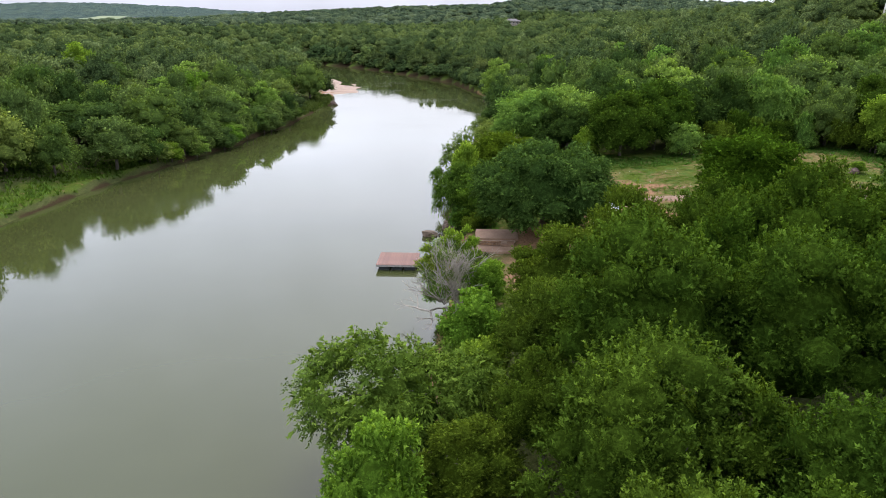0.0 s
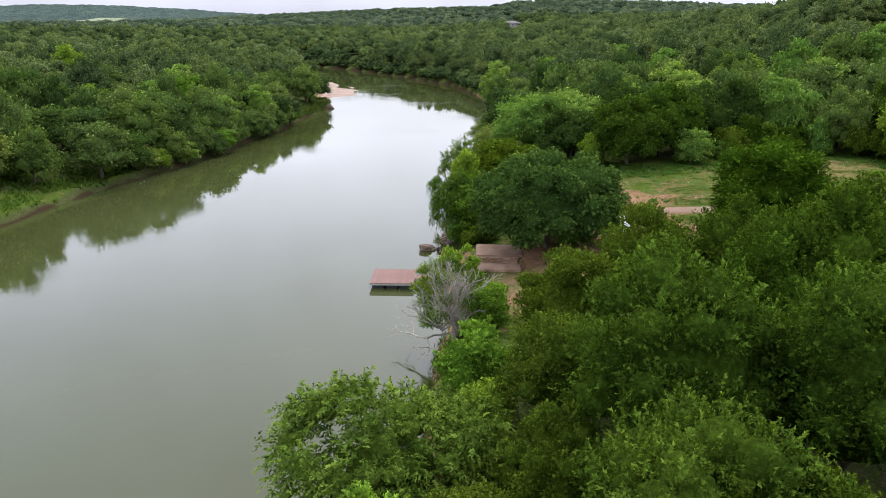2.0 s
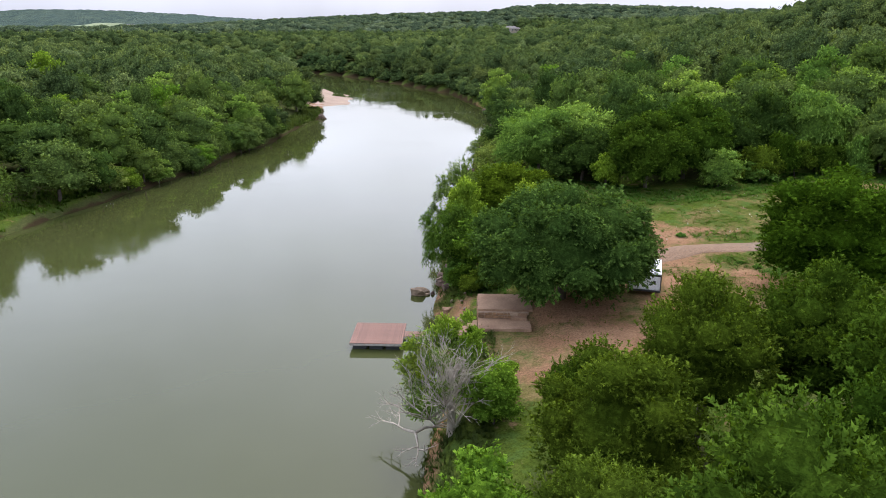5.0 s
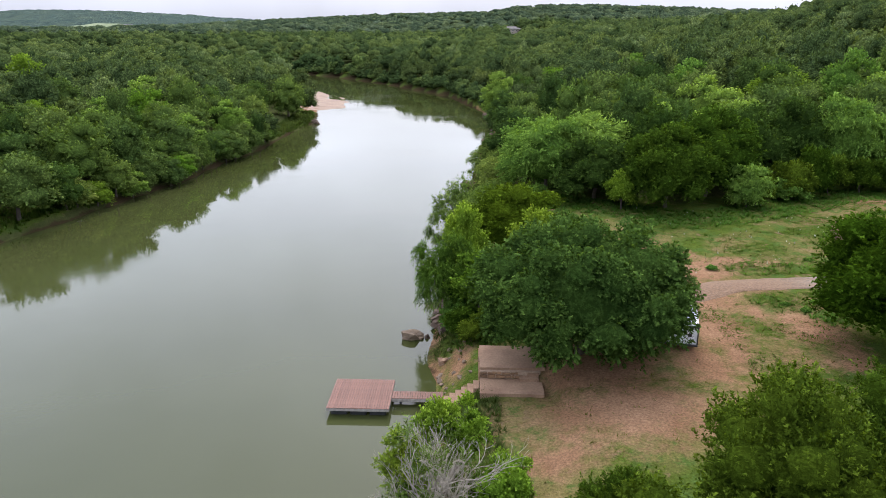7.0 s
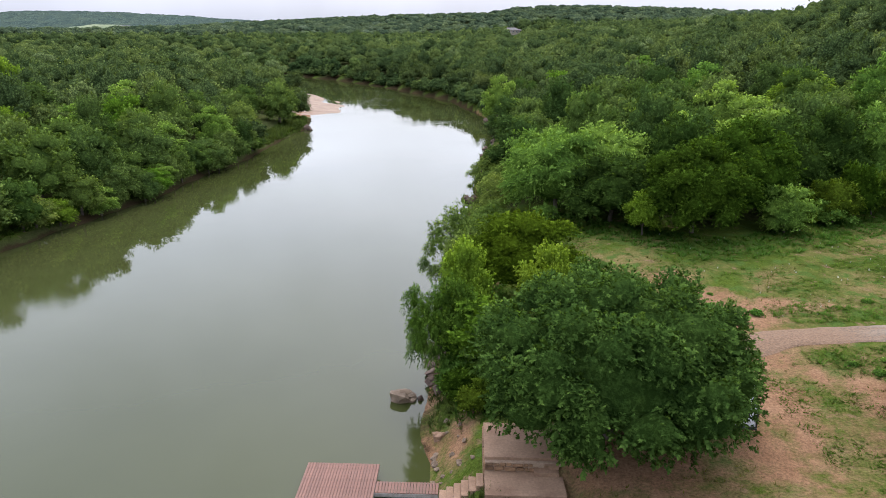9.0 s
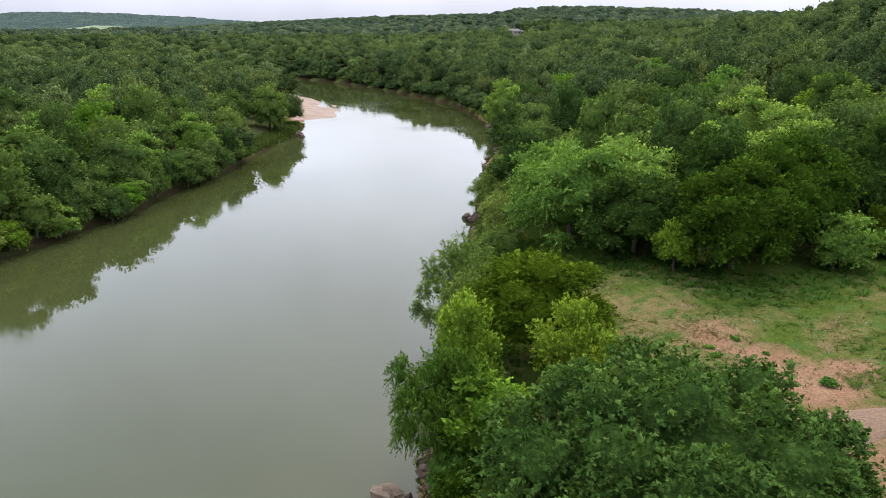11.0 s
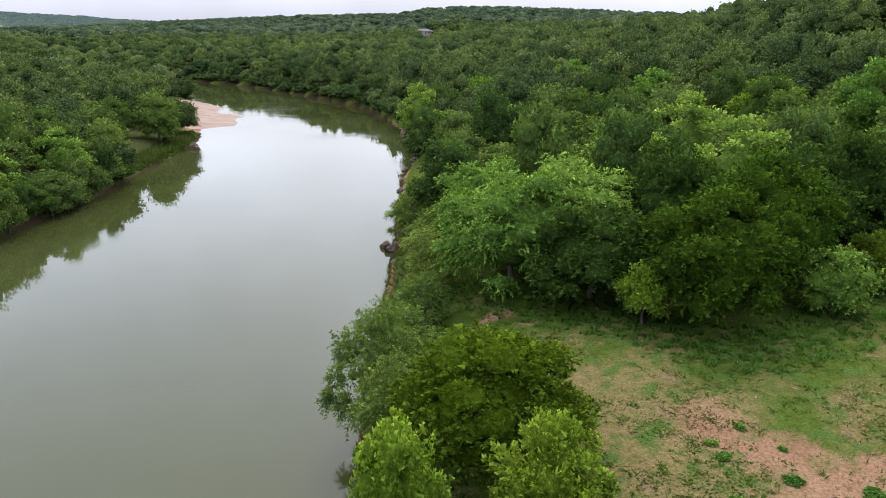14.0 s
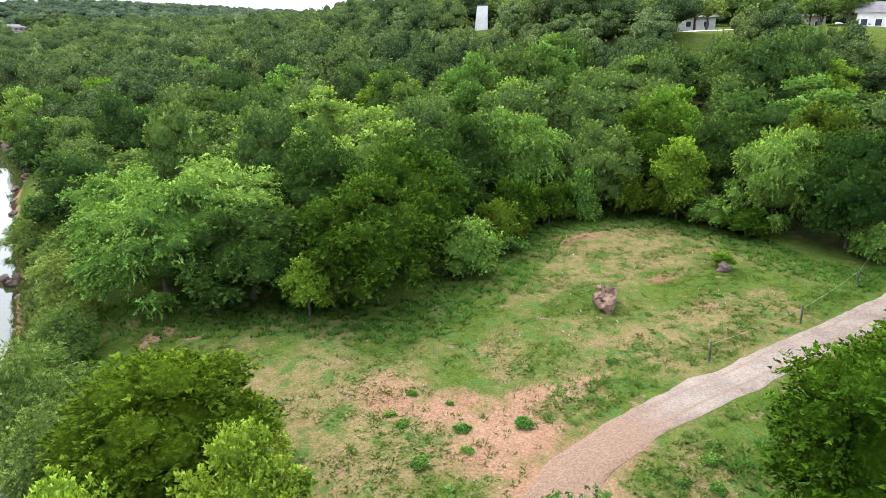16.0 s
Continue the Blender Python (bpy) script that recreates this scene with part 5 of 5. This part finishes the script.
def build_terrace():
    low = thing("lower_slab", 0, 0, 0, "reddish concrete slab in front of a low stone wall", "slab")
    part("slab", slab_data("slab", 1.3, 4.4, 50.2, 51.78, 1.2, 2.0, 1), low)
    up = thing("upper_slab", 0, 0, 0, "reddish concrete slab above a low stone wall", "slab")
    part("slab", slab_data("slab", 1.3, 4.6, 51.98, 54.6, 2.36, 2.5, 2), up)
    wall = thing("retaining_wall", 0, 0, 0, "low wall of brown and tan sandstone blocks", "stone wall")
    part("core", box_data("core", 1.33, 4.35, 51.82, 52.4, 1.3, 2.355, MORTAR, 0.0), wall, "pale reddish mortar")
    rng2 = random.Random(5)
    for row, (z0, tall) in enumerate(((2.005, 0.2), (2.205, 0.15))):
        x = 1.31
        while x < 3.2:
            w, cut = rng2.uniform(0.16, 0.5), rng2.uniform(0.7, 1.0)
            me = box_data("stone", -w / 2 + 0.012, w / 2 - 0.012, -0.05, 0.05, -tall * cut / 2 + 0.006, tall * cut / 2 - 0.006, STONE, 0.026)
            me.transform(Matrix.Rotation(rng2.uniform(-0.07, 0.07), 4, "Y"))
            part("stone", me, wall).location = (x + w / 2, 51.80 + rng2.uniform(-0.03, 0.015), z0 + tall * cut / 2)
            x += w
    for y0 in (52.1, 52.7, 53.3, 53.9, 54.4):
        for z0 in (1.7, 1.95, 2.2):
            me = box_data("stone", -0.05, 0.05, -0.27, 0.27, -0.11, 0.11, STONE, 0.02)
            part("stone", me, wall).location = (1.30, y0 + rng2.uniform(-0.03, 0.03), z0)
    part("side_core", box_data("side_core", 1.32, 1.6, 52.4, 54.55, 1.2, 2.355, MORTAR), wall)
    for k in range(2):
        st = thing("step", 0, 0, 0, "reddish concrete step between the two slabs", "step", "terrace steps")
        part("tread", slab_data("tread", 3.28 + 0.42 * k, 4.25, 51.45 + 0.22 * k, 51.81, 2.0 + 0.17 * k, 2.17 + 0.17 * k, 7 + k), st)
    for k in range(6):
        st = thing("step", 0, 0, 0, "worn reddish concrete step down to the walkway", "step", "bank steps")
        x0 = 1.28 - 0.3 * (k + 1)
        part("tread", slab_data("tread", x0, x0 + 0.29, 51.0, 51.86 + 0.09 * k, 0.1, 1.82 - 0.23 * k, 20 + k), st)


build_dock()
build_walkway()
build_terrace()


# ---- trailer under the round tree ----
def build_trailer():
    t = thing("cargo_trailer", 11.85, 54.9, land_at(11.6, 54.6), "white enclosed trailer with black trim, half hidden under the round tree", "trailer", "", -14)
    part("body", box_data("body", -0.95, 0.95, -1.55, 1.55, 0.42, 1.45, WHITE, 0.05), t)
    part("roof", box_data("roof", -0.97, 0.97, -1.57, 1.57, 1.453, 1.52, WHITE, 0.03), t, "pale rounded roof")
    for sx in (-1, 1):
        part("corner_trim", box_data("corner_trim", sx * 0.955 - 0.03, sx * 0.955 + 0.03, -1.60, -1.53, 0.4, 1.45, BLACK, 0.008), t, "black corner trim")
    part("top_trim", box_data("top_trim", -0.92, 0.92, -1.59, -1.553, 1.35, 1.45, BLACK, 0.008), t, "black trim")
    part("bumper", box_data("bumper", -0.98, 0.98, -1.68, -1.56, 0.36, 0.46, BLACK, 0.02), t, "black bumper")
    part("door", box_data("door", -0.75, 0.75, -1.575, -1.552, 0.52, 1.32, WHITE, 0.008), t)
    part("latch", box_data("latch", 0.5, 0.66, -1.60, -1.577, 0.86, 1.06, BLACK, 0.01), t, "black latch plate")
    for sx in (-1, 1):
        for y in (-0.45, 0.4):
            v, f = tube([(sx * 0.86 - 0.1, y, 0.33), (sx * 0.86 + 0.1, y, 0.33)], [0.33, 0.33], 20)
            f = list(f)
            wheel = part("wheel", mesh_from("wheel", np.array(v), np.array(f), RUBBER, True), t, "black rubber tyre")
            v2, f2 = tube([(sx * 0.86 - 0.09, y, 0.33), (sx * 0.86 - 0.085, y, 0.33), (sx * 0.86 + 0.085, y, 0.33), (sx * 0.86 + 0.09, y, 0.33)], [0.01, 0.2, 0.2, 0.01], 16)
            part("rim", mesh_from("rim", np.array(v2), np.array(f2), STEEL, True), wheel, "grey steel rim")
    part("drawbar", box_data("drawbar", -0.05, 0.05, 1.56, 2.6, 0.38, 0.46, BLACK, 0.01), t, "black drawbar")


build_trailer()


# ---- rocks, stump, fence ----
def place_rock(seed, x, y, z, sx, sy, sz, rz, mat, label, group="", name="boulder", cuts=3):
    ob = new(name, rock_data(name, seed, mat, sx, sy, sz, cuts, 0.55))
    ob.matrix_basis = pose(x, y, z, 0, 0, rz)
    return tagged(ob, label, "rock", group)


place_rock(3, -2.8, 61.05, 0.0, 0.95, 0.62, 0.48, -12, BOULDER, "smooth brown boulder standing in the shallow water")
place_rock(2, -1.9, 61.0, 0.0, 0.22, 0.2, 0.22, 40, DARKROCK, "small dark wet rock beside a brown boulder")
for k, (x, y, s) in enumerate([(-1.2, 62.6, 0.5), (-1.35, 63.9, 0.5), (-0.9, 61.6, 0.55), (-1.5, 64.9, 0.38), (-0.8, 65.8, 0.6)]):
    place_rock(5 + k, x, y, land_at(x, y) + 0.08, s * 1.2, s * 0.8, s * 0.6, 40 * k, DARKROCK, "dark wet boulder at the water's edge", "shore boulders")
place_rock(12, -0.75, 56.6, 0.45, 0.34, 0.26, 0.34, 20, SLAB, "pale squared stone block on the bank")
rng3 = random.Random(9)
for k in range(20):
    x, y = rng3.uniform(-0.9, 1.1), rng3.uniform(53.2, 57.4)
    if y < 54.7 and x > 0.9:
        continue
    s = rng3.uniform(0.07, 0.19)
    place_rock(40 + k % 7, x, y, land_at(x, y) + s * 0.25, s * 1.2, s, s * 0.7, rng3.uniform(0, 360), BOULDER, "tan broken stone lying on the bank", "bank rubble", "stone", 2)
for k, (x, y, s) in enumerate([(0.85, 108, 0.8), (1.2, 109.6, 0.5), (1.6, 112, 0.4), (2.6, 141, 0.5), (0.9, 104, 0.45), (-33.0, 173.4, 1.1), (-32.4, 172.0, 0.7), (2.4, 134, 0.7), (3.4, 148.5, 0.6), (5.0, 157, 0.8), (5.6, 162, 0.9), (5.8, 168, 0.8), (4.9, 152, 0.6), (5.2, 178, 0.9), (0.2, 109.4, 0.7), (4.4, 190, 1.0)]):
    place_rock(60 + k, x, y, 0.15, s, s * 0.8, s * 0.6, 30 * k, DARKROCK, "dark rock at the river's edge", "river rocks")


def build_stump():
    x, y = 29.0, 72.6
    z = land_at(x, y)
    ob = thing("tree_stump", x, y, z, "upturned red-brown stump with broken root ends on the meadow", "stump")
    part("bole", rock_data("bole", 34, STUMPWOOD, 0.95, 0.8, 0.6, 4, 0.62), ob).location = (0, 0, 0.4)
    r = random.Random(4)
    for k in range(24):
        a, e = r.uniform(0, 6.28), r.uniform(-0.1, 1.4)
        d = Vector((math.cos(a) * math.cos(e), math.sin(a) * math.cos(e), math.sin(e)))
        p = Vector((0, 0, 0.55)) + d * 0.5
        q = p + d * r.uniform(0.12, 0.34) + Vector((r.uniform(-0.15, 0.15), r.uniform(-0.15, 0.15), 0))
        v, f = tube([p, p.lerp(q, 0.5) + Vector((0, 0, 0.05)), q], [0.12, 0.09, 0.05], 6)
        part("root", mesh_from("root", np.array(v), np.array(f), STUMPWOOD, True), ob)


build_stump()
place_rock(33, 40.4, 72.8, land_at(40.4, 72.8) + 0.2, 0.5, 0.4, 0.4, 0, DARKROCK, "dark stump beside a small bright bush on the meadow", "", "rock")


def build_fence():
    spots = [(28.8, 65.3), (37.2, 65.5), (46.0, 66.9), (55, 69.8)]
    tops = []
    for x, y in spots:
        z = land_at(x, y)
        h = 1.05
        ob = thing("fence_post", x, y, z, "short dark wooden fence post beside the gravel track", "fence post", "fence posts")
        v, f = tube([(0, 0, -0.3), (0.01, 0, h * 0.5), (0.0, 0.01, h), (0, 0.01, h + 0.02)], [0.055, 0.055, 0.05, 0.01], 8)
        part("post", mesh_from("post", np.array(v), np.array(f), BARK, True), ob)
        tops.append(Vector((x, y, z + h - 0.12)))
    pieces = []
    for a, b in zip(tops, tops[1:]):
        pts = [a.lerp(b, k / 8) - Vector((0, 0, 0.12 * math.sin(math.pi * k / 8))) for k in range(9)]
        pieces.append(tube(pts, [0.008] * 9, 5))
    tagged(new("fence_rope", joined("fence_rope", pieces, ROPE)), "pale yellow-green rope strung between fence posts", "rope")


build_fence()


# ---- the half-dead tree and the fallen branch by the dock ----
def bare_limbs(seed, start, count, reach, rise, r0, mat, depth=3):
    r = random.Random(seed)
    pieces = []

    def grow(p, d, ln, rad, level):
        mid = p + d * ln * 0.5 + Vector((r.uniform(-1, 1), r.uniform(-1, 1), r.uniform(-0.5, 1))) * ln * 0.08
        q = p + d * ln
        pieces.append(tube([p, mid, q], [rad, rad * 0.8, rad * 0.55], 5))
        if level:
            for _ in range(r.randint(2, 3)):
                nd = (d + Vector((r.uniform(-1, 1), r.uniform(-1, 1), r.uniform(-0.5, 0.8))) * 0.75).normalized()
                grow(mid.lerp(q, r.uniform(0.2, 1)), nd, ln * r.uniform(0.5, 0.75), rad * 0.55, level - 1)

    for k in range(count):
        a = 6.28 * k / count + r.uniform(-0.4, 0.4)
        grow(Vector(start), Vector((math.cos(a) * reach, math.sin(a) * reach, rise)).normalized(), (reach + rise) * r.uniform(0.6, 0.9), r0, depth)
    return joined("limbs", pieces, mat)


snag = thing("half_dead_tree", 0.0, 40.6, land_at(0.0, 40.6), "half-dead tree with bleached bare branches and bright green leaves round it", "tree")
part("trunk", limbs_data("trunk", 3, 2.2, 1.0, 5.6, DEADWOOD, 0.17, 8), snag)
for seed, start, n, reach, rise in ((5, (0, -0.3, 1.0), 6, 0.7, 2.0), (6, (-0.7, -0.7, 0.9), 7, 1.1, 1.0), (9, (0.2, -0.9, 0.9), 6, 0.8, 1.3), (10, (-1.0, -0.3, 0.9), 7, 1.1, 0.7), (12, (-0.3, -0.6, 1.8), 6, 0.9, 1.3)):
    part("bare_branch", bare_limbs(seed, start, n, reach, rise, 0.045, DEADWOOD, 4), snag, "bleached bare branches")
for seed, cx, cy, r, lo, hi, mat, label in ((71, -1.6, 1.0, 0.95, 1.4, 4.2, LEAF_YELLOW, "yellow-green leaves"), (73, 0.7, 1.6, 0.85, 2.4, 5.2, LEAF_YELLOW, "yellow-green leaves"),
                                            (74, 1.7, 0.3, 1.15, 0.7, 3.3, LEAF_BRIGHT, "bright green leaves"), (75, -0.3, 1.9, 0.9, 2.6, 5.0, LEAF_YELLOW, "yellow-green leaves"),
                                            (76, -1.2, 0.1, 1.0, 0.5, 2.6, LEAF_LUSH, "green leaves")):
    v, f = crown_arrays(seed, r, lo, hi, puffs=18, size=0.3, tufts=34, leaves=14, leaf=0.075, ragged=0.35, core=0.35, loose=0.4, skirt=0.6, sprig=4.5, heart=0.2)
    v[:, :2] += (cx, cy)
    part("crown", leaf_mesh("crown", v, mat, f), snag, label)
v, f = crown_arrays(72, 1.9, 0.8, 4.6, puffs=14, size=0.26, tufts=24, leaves=9, leaf=0.15, width=0.12, sprig=4.0, ragged=0.3, core=0.2, heart=0.1)
v[:, 0] -= 0.4
part("crown", leaf_mesh("crown", v, LEAF_GREY, f), snag, "thin grey-green leaves")
fallen = new("fallen_branch", bare_limbs(8, (0, 0, 0), 3, 2.0, -0.2, 0.07, DEADWOOD, 4))
fallen.matrix_basis = pose(-1.6, 40.0, 1.3, 0, 0, 150)
tagged(fallen, "bare grey fallen branch dipping into the river", "branch")

# ---- sandbar ----
def build_sandbar():
    xs, ys = np.linspace(-64, -30, 60), np.linspace(186, 266, 100)
    mx, my = np.meshgrid(xs, ys)
    px, py = mx.ravel(), my.ravel()
    z = land(px, py) + np.where(bar_mask(px, py) > 0.3, 0.12 + 0.1 * wavy(px, py, 51, 9), -0.5)
    n, m = len(xs), len(ys)
    i = (np.arange(m - 1)[:, None] * n + np.arange(n - 1)[None]).ravel()
    me = mesh_from("sandbar", np.stack([px, py, z], 1), np.stack([i, i + 1, i + n + 1, i + n], 1), SANDM, True)
    tagged(new("sandbar", me), "pale tan sandbar on the inside of the river's bend", "sandbar", kind="structure")


build_sandbar()


# ---- buildings far off ----
def house(name, x, y, z, w, d, h, rz, wall_mat, roof_mat, label, storeys=1, roof_h=2.0, windows=4):
    ob = thing(name, x, y, z, label, "house", "", rz)
    part("wall", box_data("wall", -w / 2, w / 2, -d / 2, d / 2, -1.5, h, wall_mat, 0.02), ob)
    bm = bmesh.new()
    e = 0.5
    pts = [(-w / 2 - e, -d / 2 - e, h), (w / 2 + e, -d / 2 - e, h), (w / 2 + e, d / 2 + e, h), (-w / 2 - e, d / 2 + e, h), (-w / 2 - e, 0, h + roof_h), (w / 2 + e, 0, h + roof_h)]
    vs = [bm.verts.new(p) for p in pts]
    for f in ((0, 1, 5, 4), (2, 3, 4, 5), (3, 0, 4), (1, 2, 5), (3, 2, 1, 0)):
        bm.faces.new([vs[i] for i in f])
    me = bpy.data.meshes.new("roof")
    bm.to_mesh(me)
    bm.free()
    me.materials.append(roof_mat)
    part("roof", me, ob)
    for s in range(storeys):
        for k in range(windows):
            cx = -w / 2 + w * (k + 0.5) / windows
            z0 = 0.9 + s * 2.9
            win = part("window", box_data("window", cx - 0.6, cx + 0.6, -d / 2 - 0.06, -d / 2 - 0.005, z0, z0 + 1.3, WHITE), ob)
            part("pane", box_data("pane", cx - 0.5, cx + 0.5, -d / 2 - 0.09, -d / 2 - 0.062, z0 + 0.1, z0 + 1.2, GLASS), win, "dark window pane")
    return ob


def build_tower():
    x, y = 101, 182.5
    z = land_at(x, y)
    ob = thing("white_tower", x, y, z, "white tapering stuccoed tower among trees on the ridge", "tower", "", -35)
    bm = bmesh.new()
    lo = [bm.verts.new((sx * 1.6, sy * 1.3, -2)) for sx, sy in ((-1, -1), (1, -1), (1, 1), (-1, 1))]
    hi = [bm.verts.new((sx * 1.2 + 0.3, sy * 1.0, 5.2)) for sx, sy in ((-1, -1), (1, -1), (1, 1), (-1, 1))]
    bm.faces.new(hi)
    for k in range(4):
        bm.faces.new((lo[k], lo[(k + 1) % 4], hi[(k + 1) % 4], hi[k]))
    bmesh.ops.bevel(bm, geom=bm.edges[:], offset=0.1, segments=2, affect="EDGES")
    me = bpy.data.meshes.new("shaft")
    bm.to_mesh(me)
    bm.free()
    me.materials.append(STUCCO)
    part("shaft", me, ob)
    part("cap", box_data("cap", -0.95, 1.55, -1.05, 1.05, 5.2, 5.4, ROOF, 0.03), ob, "grey cap")


build_tower()
HOUSES = "houses on the ridge"
for name, x, y, w, d, h, rz, wall_m, roof_m, label in (
        ("house", 137, 156, 15, 8, 3.0, -48, STUCCO, ROOF, "low white house with a grey roof among shade trees"),
        ("house", 152, 138, 12, 8, 3.2, -52, TAN, ROOF, "long tan house with a dark roof behind shade trees"),
        ("house", 140, 113, 9, 8, 3.2, -62, STUCCO, ROOF, "white house at the end of the ridge drive")):
    ob = house(name, x, y, land_at(x, y), w, d, h, rz, wall_m, roof_m, label, 1 if h < 5 else 2)
    tagged(ob, "", "", HOUSES)
tagged(new("drive", strip_mesh("drive", [(100, 165), (112, 152), (123, 138), (131, 124), (134, 110), (132, 98)], 2.2, PATHSTONE, 0.06, 60)), "pale gravel drive along the mown ridge", "drive", kind="structure")
house("house", 34, 596, land_at(34, 596), 11, 7, 2.6, 8, TAN, ROOF, "low tan house among the far woods")
house("farmhouse", -634, 1352, land_at(-634, 1352) + 1.2, 26, 10, 5.0, 12, STUCCO, ROOF, "small white farmhouse beside pale fields", 1, 2.5)


# ---- grass tufts, weeds, reeds ----
def tufts(name, x, y, size, blades, mat, label, spread=0.5, tall=1.0, width=0.16):
    """Clumps of blades standing on the ground, in one mesh."""
    r = np.random.RandomState(len(x))
    z = land(x, y)
    n = len(x)
    tris = []
    s = size * r.uniform(0.5, 1.5, n)
    for k in range(blades):
        a = r.uniform(0, 6.283, n)
        lean = r.uniform(0.2, 1.0, n) * spread
        ca, sa = np.cos(a), np.sin(a)
        bx, by = x + ca * s * spread * 0.5 * r.uniform(0, 1, n), y + sa * s * spread * 0.5 * r.uniform(0, 1, n)
        w = s * width * r.uniform(0.7, 1.3, n)
        hgt = s * tall * r.uniform(0.5, 1.1, n)
        b0 = np.stack([bx - sa * w, by + ca * w, z - 0.02 + 0.15 * hgt], 1)
        b1 = np.stack([bx + sa * w, by - ca * w, z - 0.02 + 0.1 * hgt], 1)
        tip = np.stack([bx + ca * s * lean, by + sa * s * lean, z + hgt], 1)
        tri = np.stack([b0, b1, tip], 1)
        low = np.cross(tri[:, 1] - tri[:, 0], tri[:, 2] - tri[:, 0])[:, 2] < 0
        tri[low] = tri[low][:, ::-1]
        tris.append(tri)
    v = np.concatenate(tris).reshape(-1, 3)
    nv = np.repeat(r.normal(size=(len(v) // 3, 3)) * 0.3 + np.array([0, 0, 1.0]), 3, 0)
    me = leaf_mesh(name, np.concatenate([v, nv / np.linalg.norm(nv, axis=1)[:, None]], 1), mat)
    return tagged(new(name, me), label, "grass", kind="stuff")


g = np.random.RandomState(5)


def strewn(n, x0, x1, y0, y1, test, patch=None, thresh=0.0):
    x, y = g.uniform(x0, x1, n), g.uniform(y0, y1, n)
    ok = test(x, y)
    if patch is not None:
        ok &= wavy(x, y, patch, 6) + 0.5 * wavy(x, y, patch + 1, 2) + g.normal(size=n) * 0.25 > thresh
    return x[ok], y[ok]


def on_meadow(x, y):
    return (edge_distance(x, y, MEADOW) < 1.8) & (edge_distance(x, y, ROAD, False) > 1.5) & ~((x > 1) & (x < 4.9) & (y > 50) & (y < 54.8))


x, y = strewn(90000, 0, 62, 40, 92, lambda a, b: on_meadow(a, b) & ((b > 57) | (a > 14.5)), 31, 0.12)
tufts("meadow_grass", x, y, 0.17, 5, GRASS, "patchy green meadow grass and low weeds", 1.2, 0.35)
x, y = strewn(14000, 0, 62, 40, 90, on_meadow, 34, 0.2)
tufts("dry_grass", x, y, 0.17, 4, STRAW, "dry straw-coloured grass on the meadow", 0.8, 0.6, 0.1)
x, y = strewn(26000, 0, 62, 40, 92, lambda a, b: on_meadow(a, b) & (edge_distance(a, b, MEADOW) > -3.0) & (b > 56), 38, -1.2)
tufts("tall_weeds", x, y, 0.34, 9, WEED, "tall green weeds along the meadow's edge", 0.9, 0.6, 0.1)
x, y = strewn(3000, 18, 62, 56, 68, lambda a, b: on_meadow(a, b) & (edge_distance(a, b, ROAD, False) < 4), 41, -0.3)
tufts("roadside_weeds", x, y, 0.34, 14, WEED, "green weeds along the gravel track", 0.9, 0.6, 0.05)
K_WEED = tree_kind(81, WEED, 0.5, 0.5, 0.02, "low leafy green weed growing on bare soil", "weed", "weed", trunk=0.015, puffs=10, size=0.34, tufts=16, leaves=6, leaf=0.09, skirt=0.3, ragged=0.5, ball=1, core=0.5, loose=0.5)
soil_weeds = [(13.0, 68.4, 0.45), (14.6, 70.3, 0.35), (14.9, 66.9, 0.5), (17.2, 65.8, 0.6), (14.2, 65.6, 0.4), (12.9, 69.4, 0.4), (12.2, 65.8, 0.55), (15.6, 68.8, 0.3),
              (24.6, 67.8, 0.45), (30.4, 70.6, 0.35), (36.2, 70.2, 0.4), (21.6, 59.8, 0.6), (20.4, 58.6, 0.5), (22.6, 60.4, 0.5), (19.6, 59.6, 0.4)]
for k, (px, py, r) in enumerate(soil_weeds):
    set_tree(K_WEED, px, py, land_at(px, py) + r * 0.5, r * 0.8, 61 * k, "", "weeds on the meadow")
drop_thing(K_WEED)
x, y = strewn(1600, 0, 62, 56, 92, on_meadow, 47, 0.35)
tufts("weed_clumps", x, y, 0.3, 14, GRASS, "low grey-green weed clumps scattered over the meadow", 1.0, 0.5, 0.06)
x, y = strewn(24000, -3, 8, 8, 130, lambda a, b: (np.abs(edge_distance(a, b, RIVER) - 1.6) < 1.6) & ~((a > -1.2) & (b > 50.8) & (b < 57)))
tufts("bank_grass", x, y, 0.3, 8, REED, "rank grass on the river bank", 0.8, 0.8, 0.1)
x, y = strewn(46000, -62, -30, 30, 190, lambda a, b: (edge_distance(a, b, RIVER) > 0.6) & (edge_distance(a, b, RIVER) < np.where(b < 92, 12, 2.6)), 44, -0.5)
tufts("far_bank_grass", x, y, 0.42, 5, WEED, "tall dull-green grass and reeds on the far bank", 0.6, 0.8, 0.14)
x, y = strewn(5000, -38, -30, 142, 183, lambda a, b: (edge_distance(a, b, RIVER) > 0.3) & (edge_distance(a, b, RIVER) < 5.5))
tufts("point_reeds", x, y, 0.6, 6, REED, "pale green reeds on the low point of the far bank", 0.5, 0.9, 0.12)
x, y = strewn(900, 14, 58, 62, 84, on_meadow, 61, 0.25)
tufts("wildflowers", x, y, 0.06, 5, PETAL, "small white wildflowers dotted over the meadow", 0.7, 1.6, 0.35)
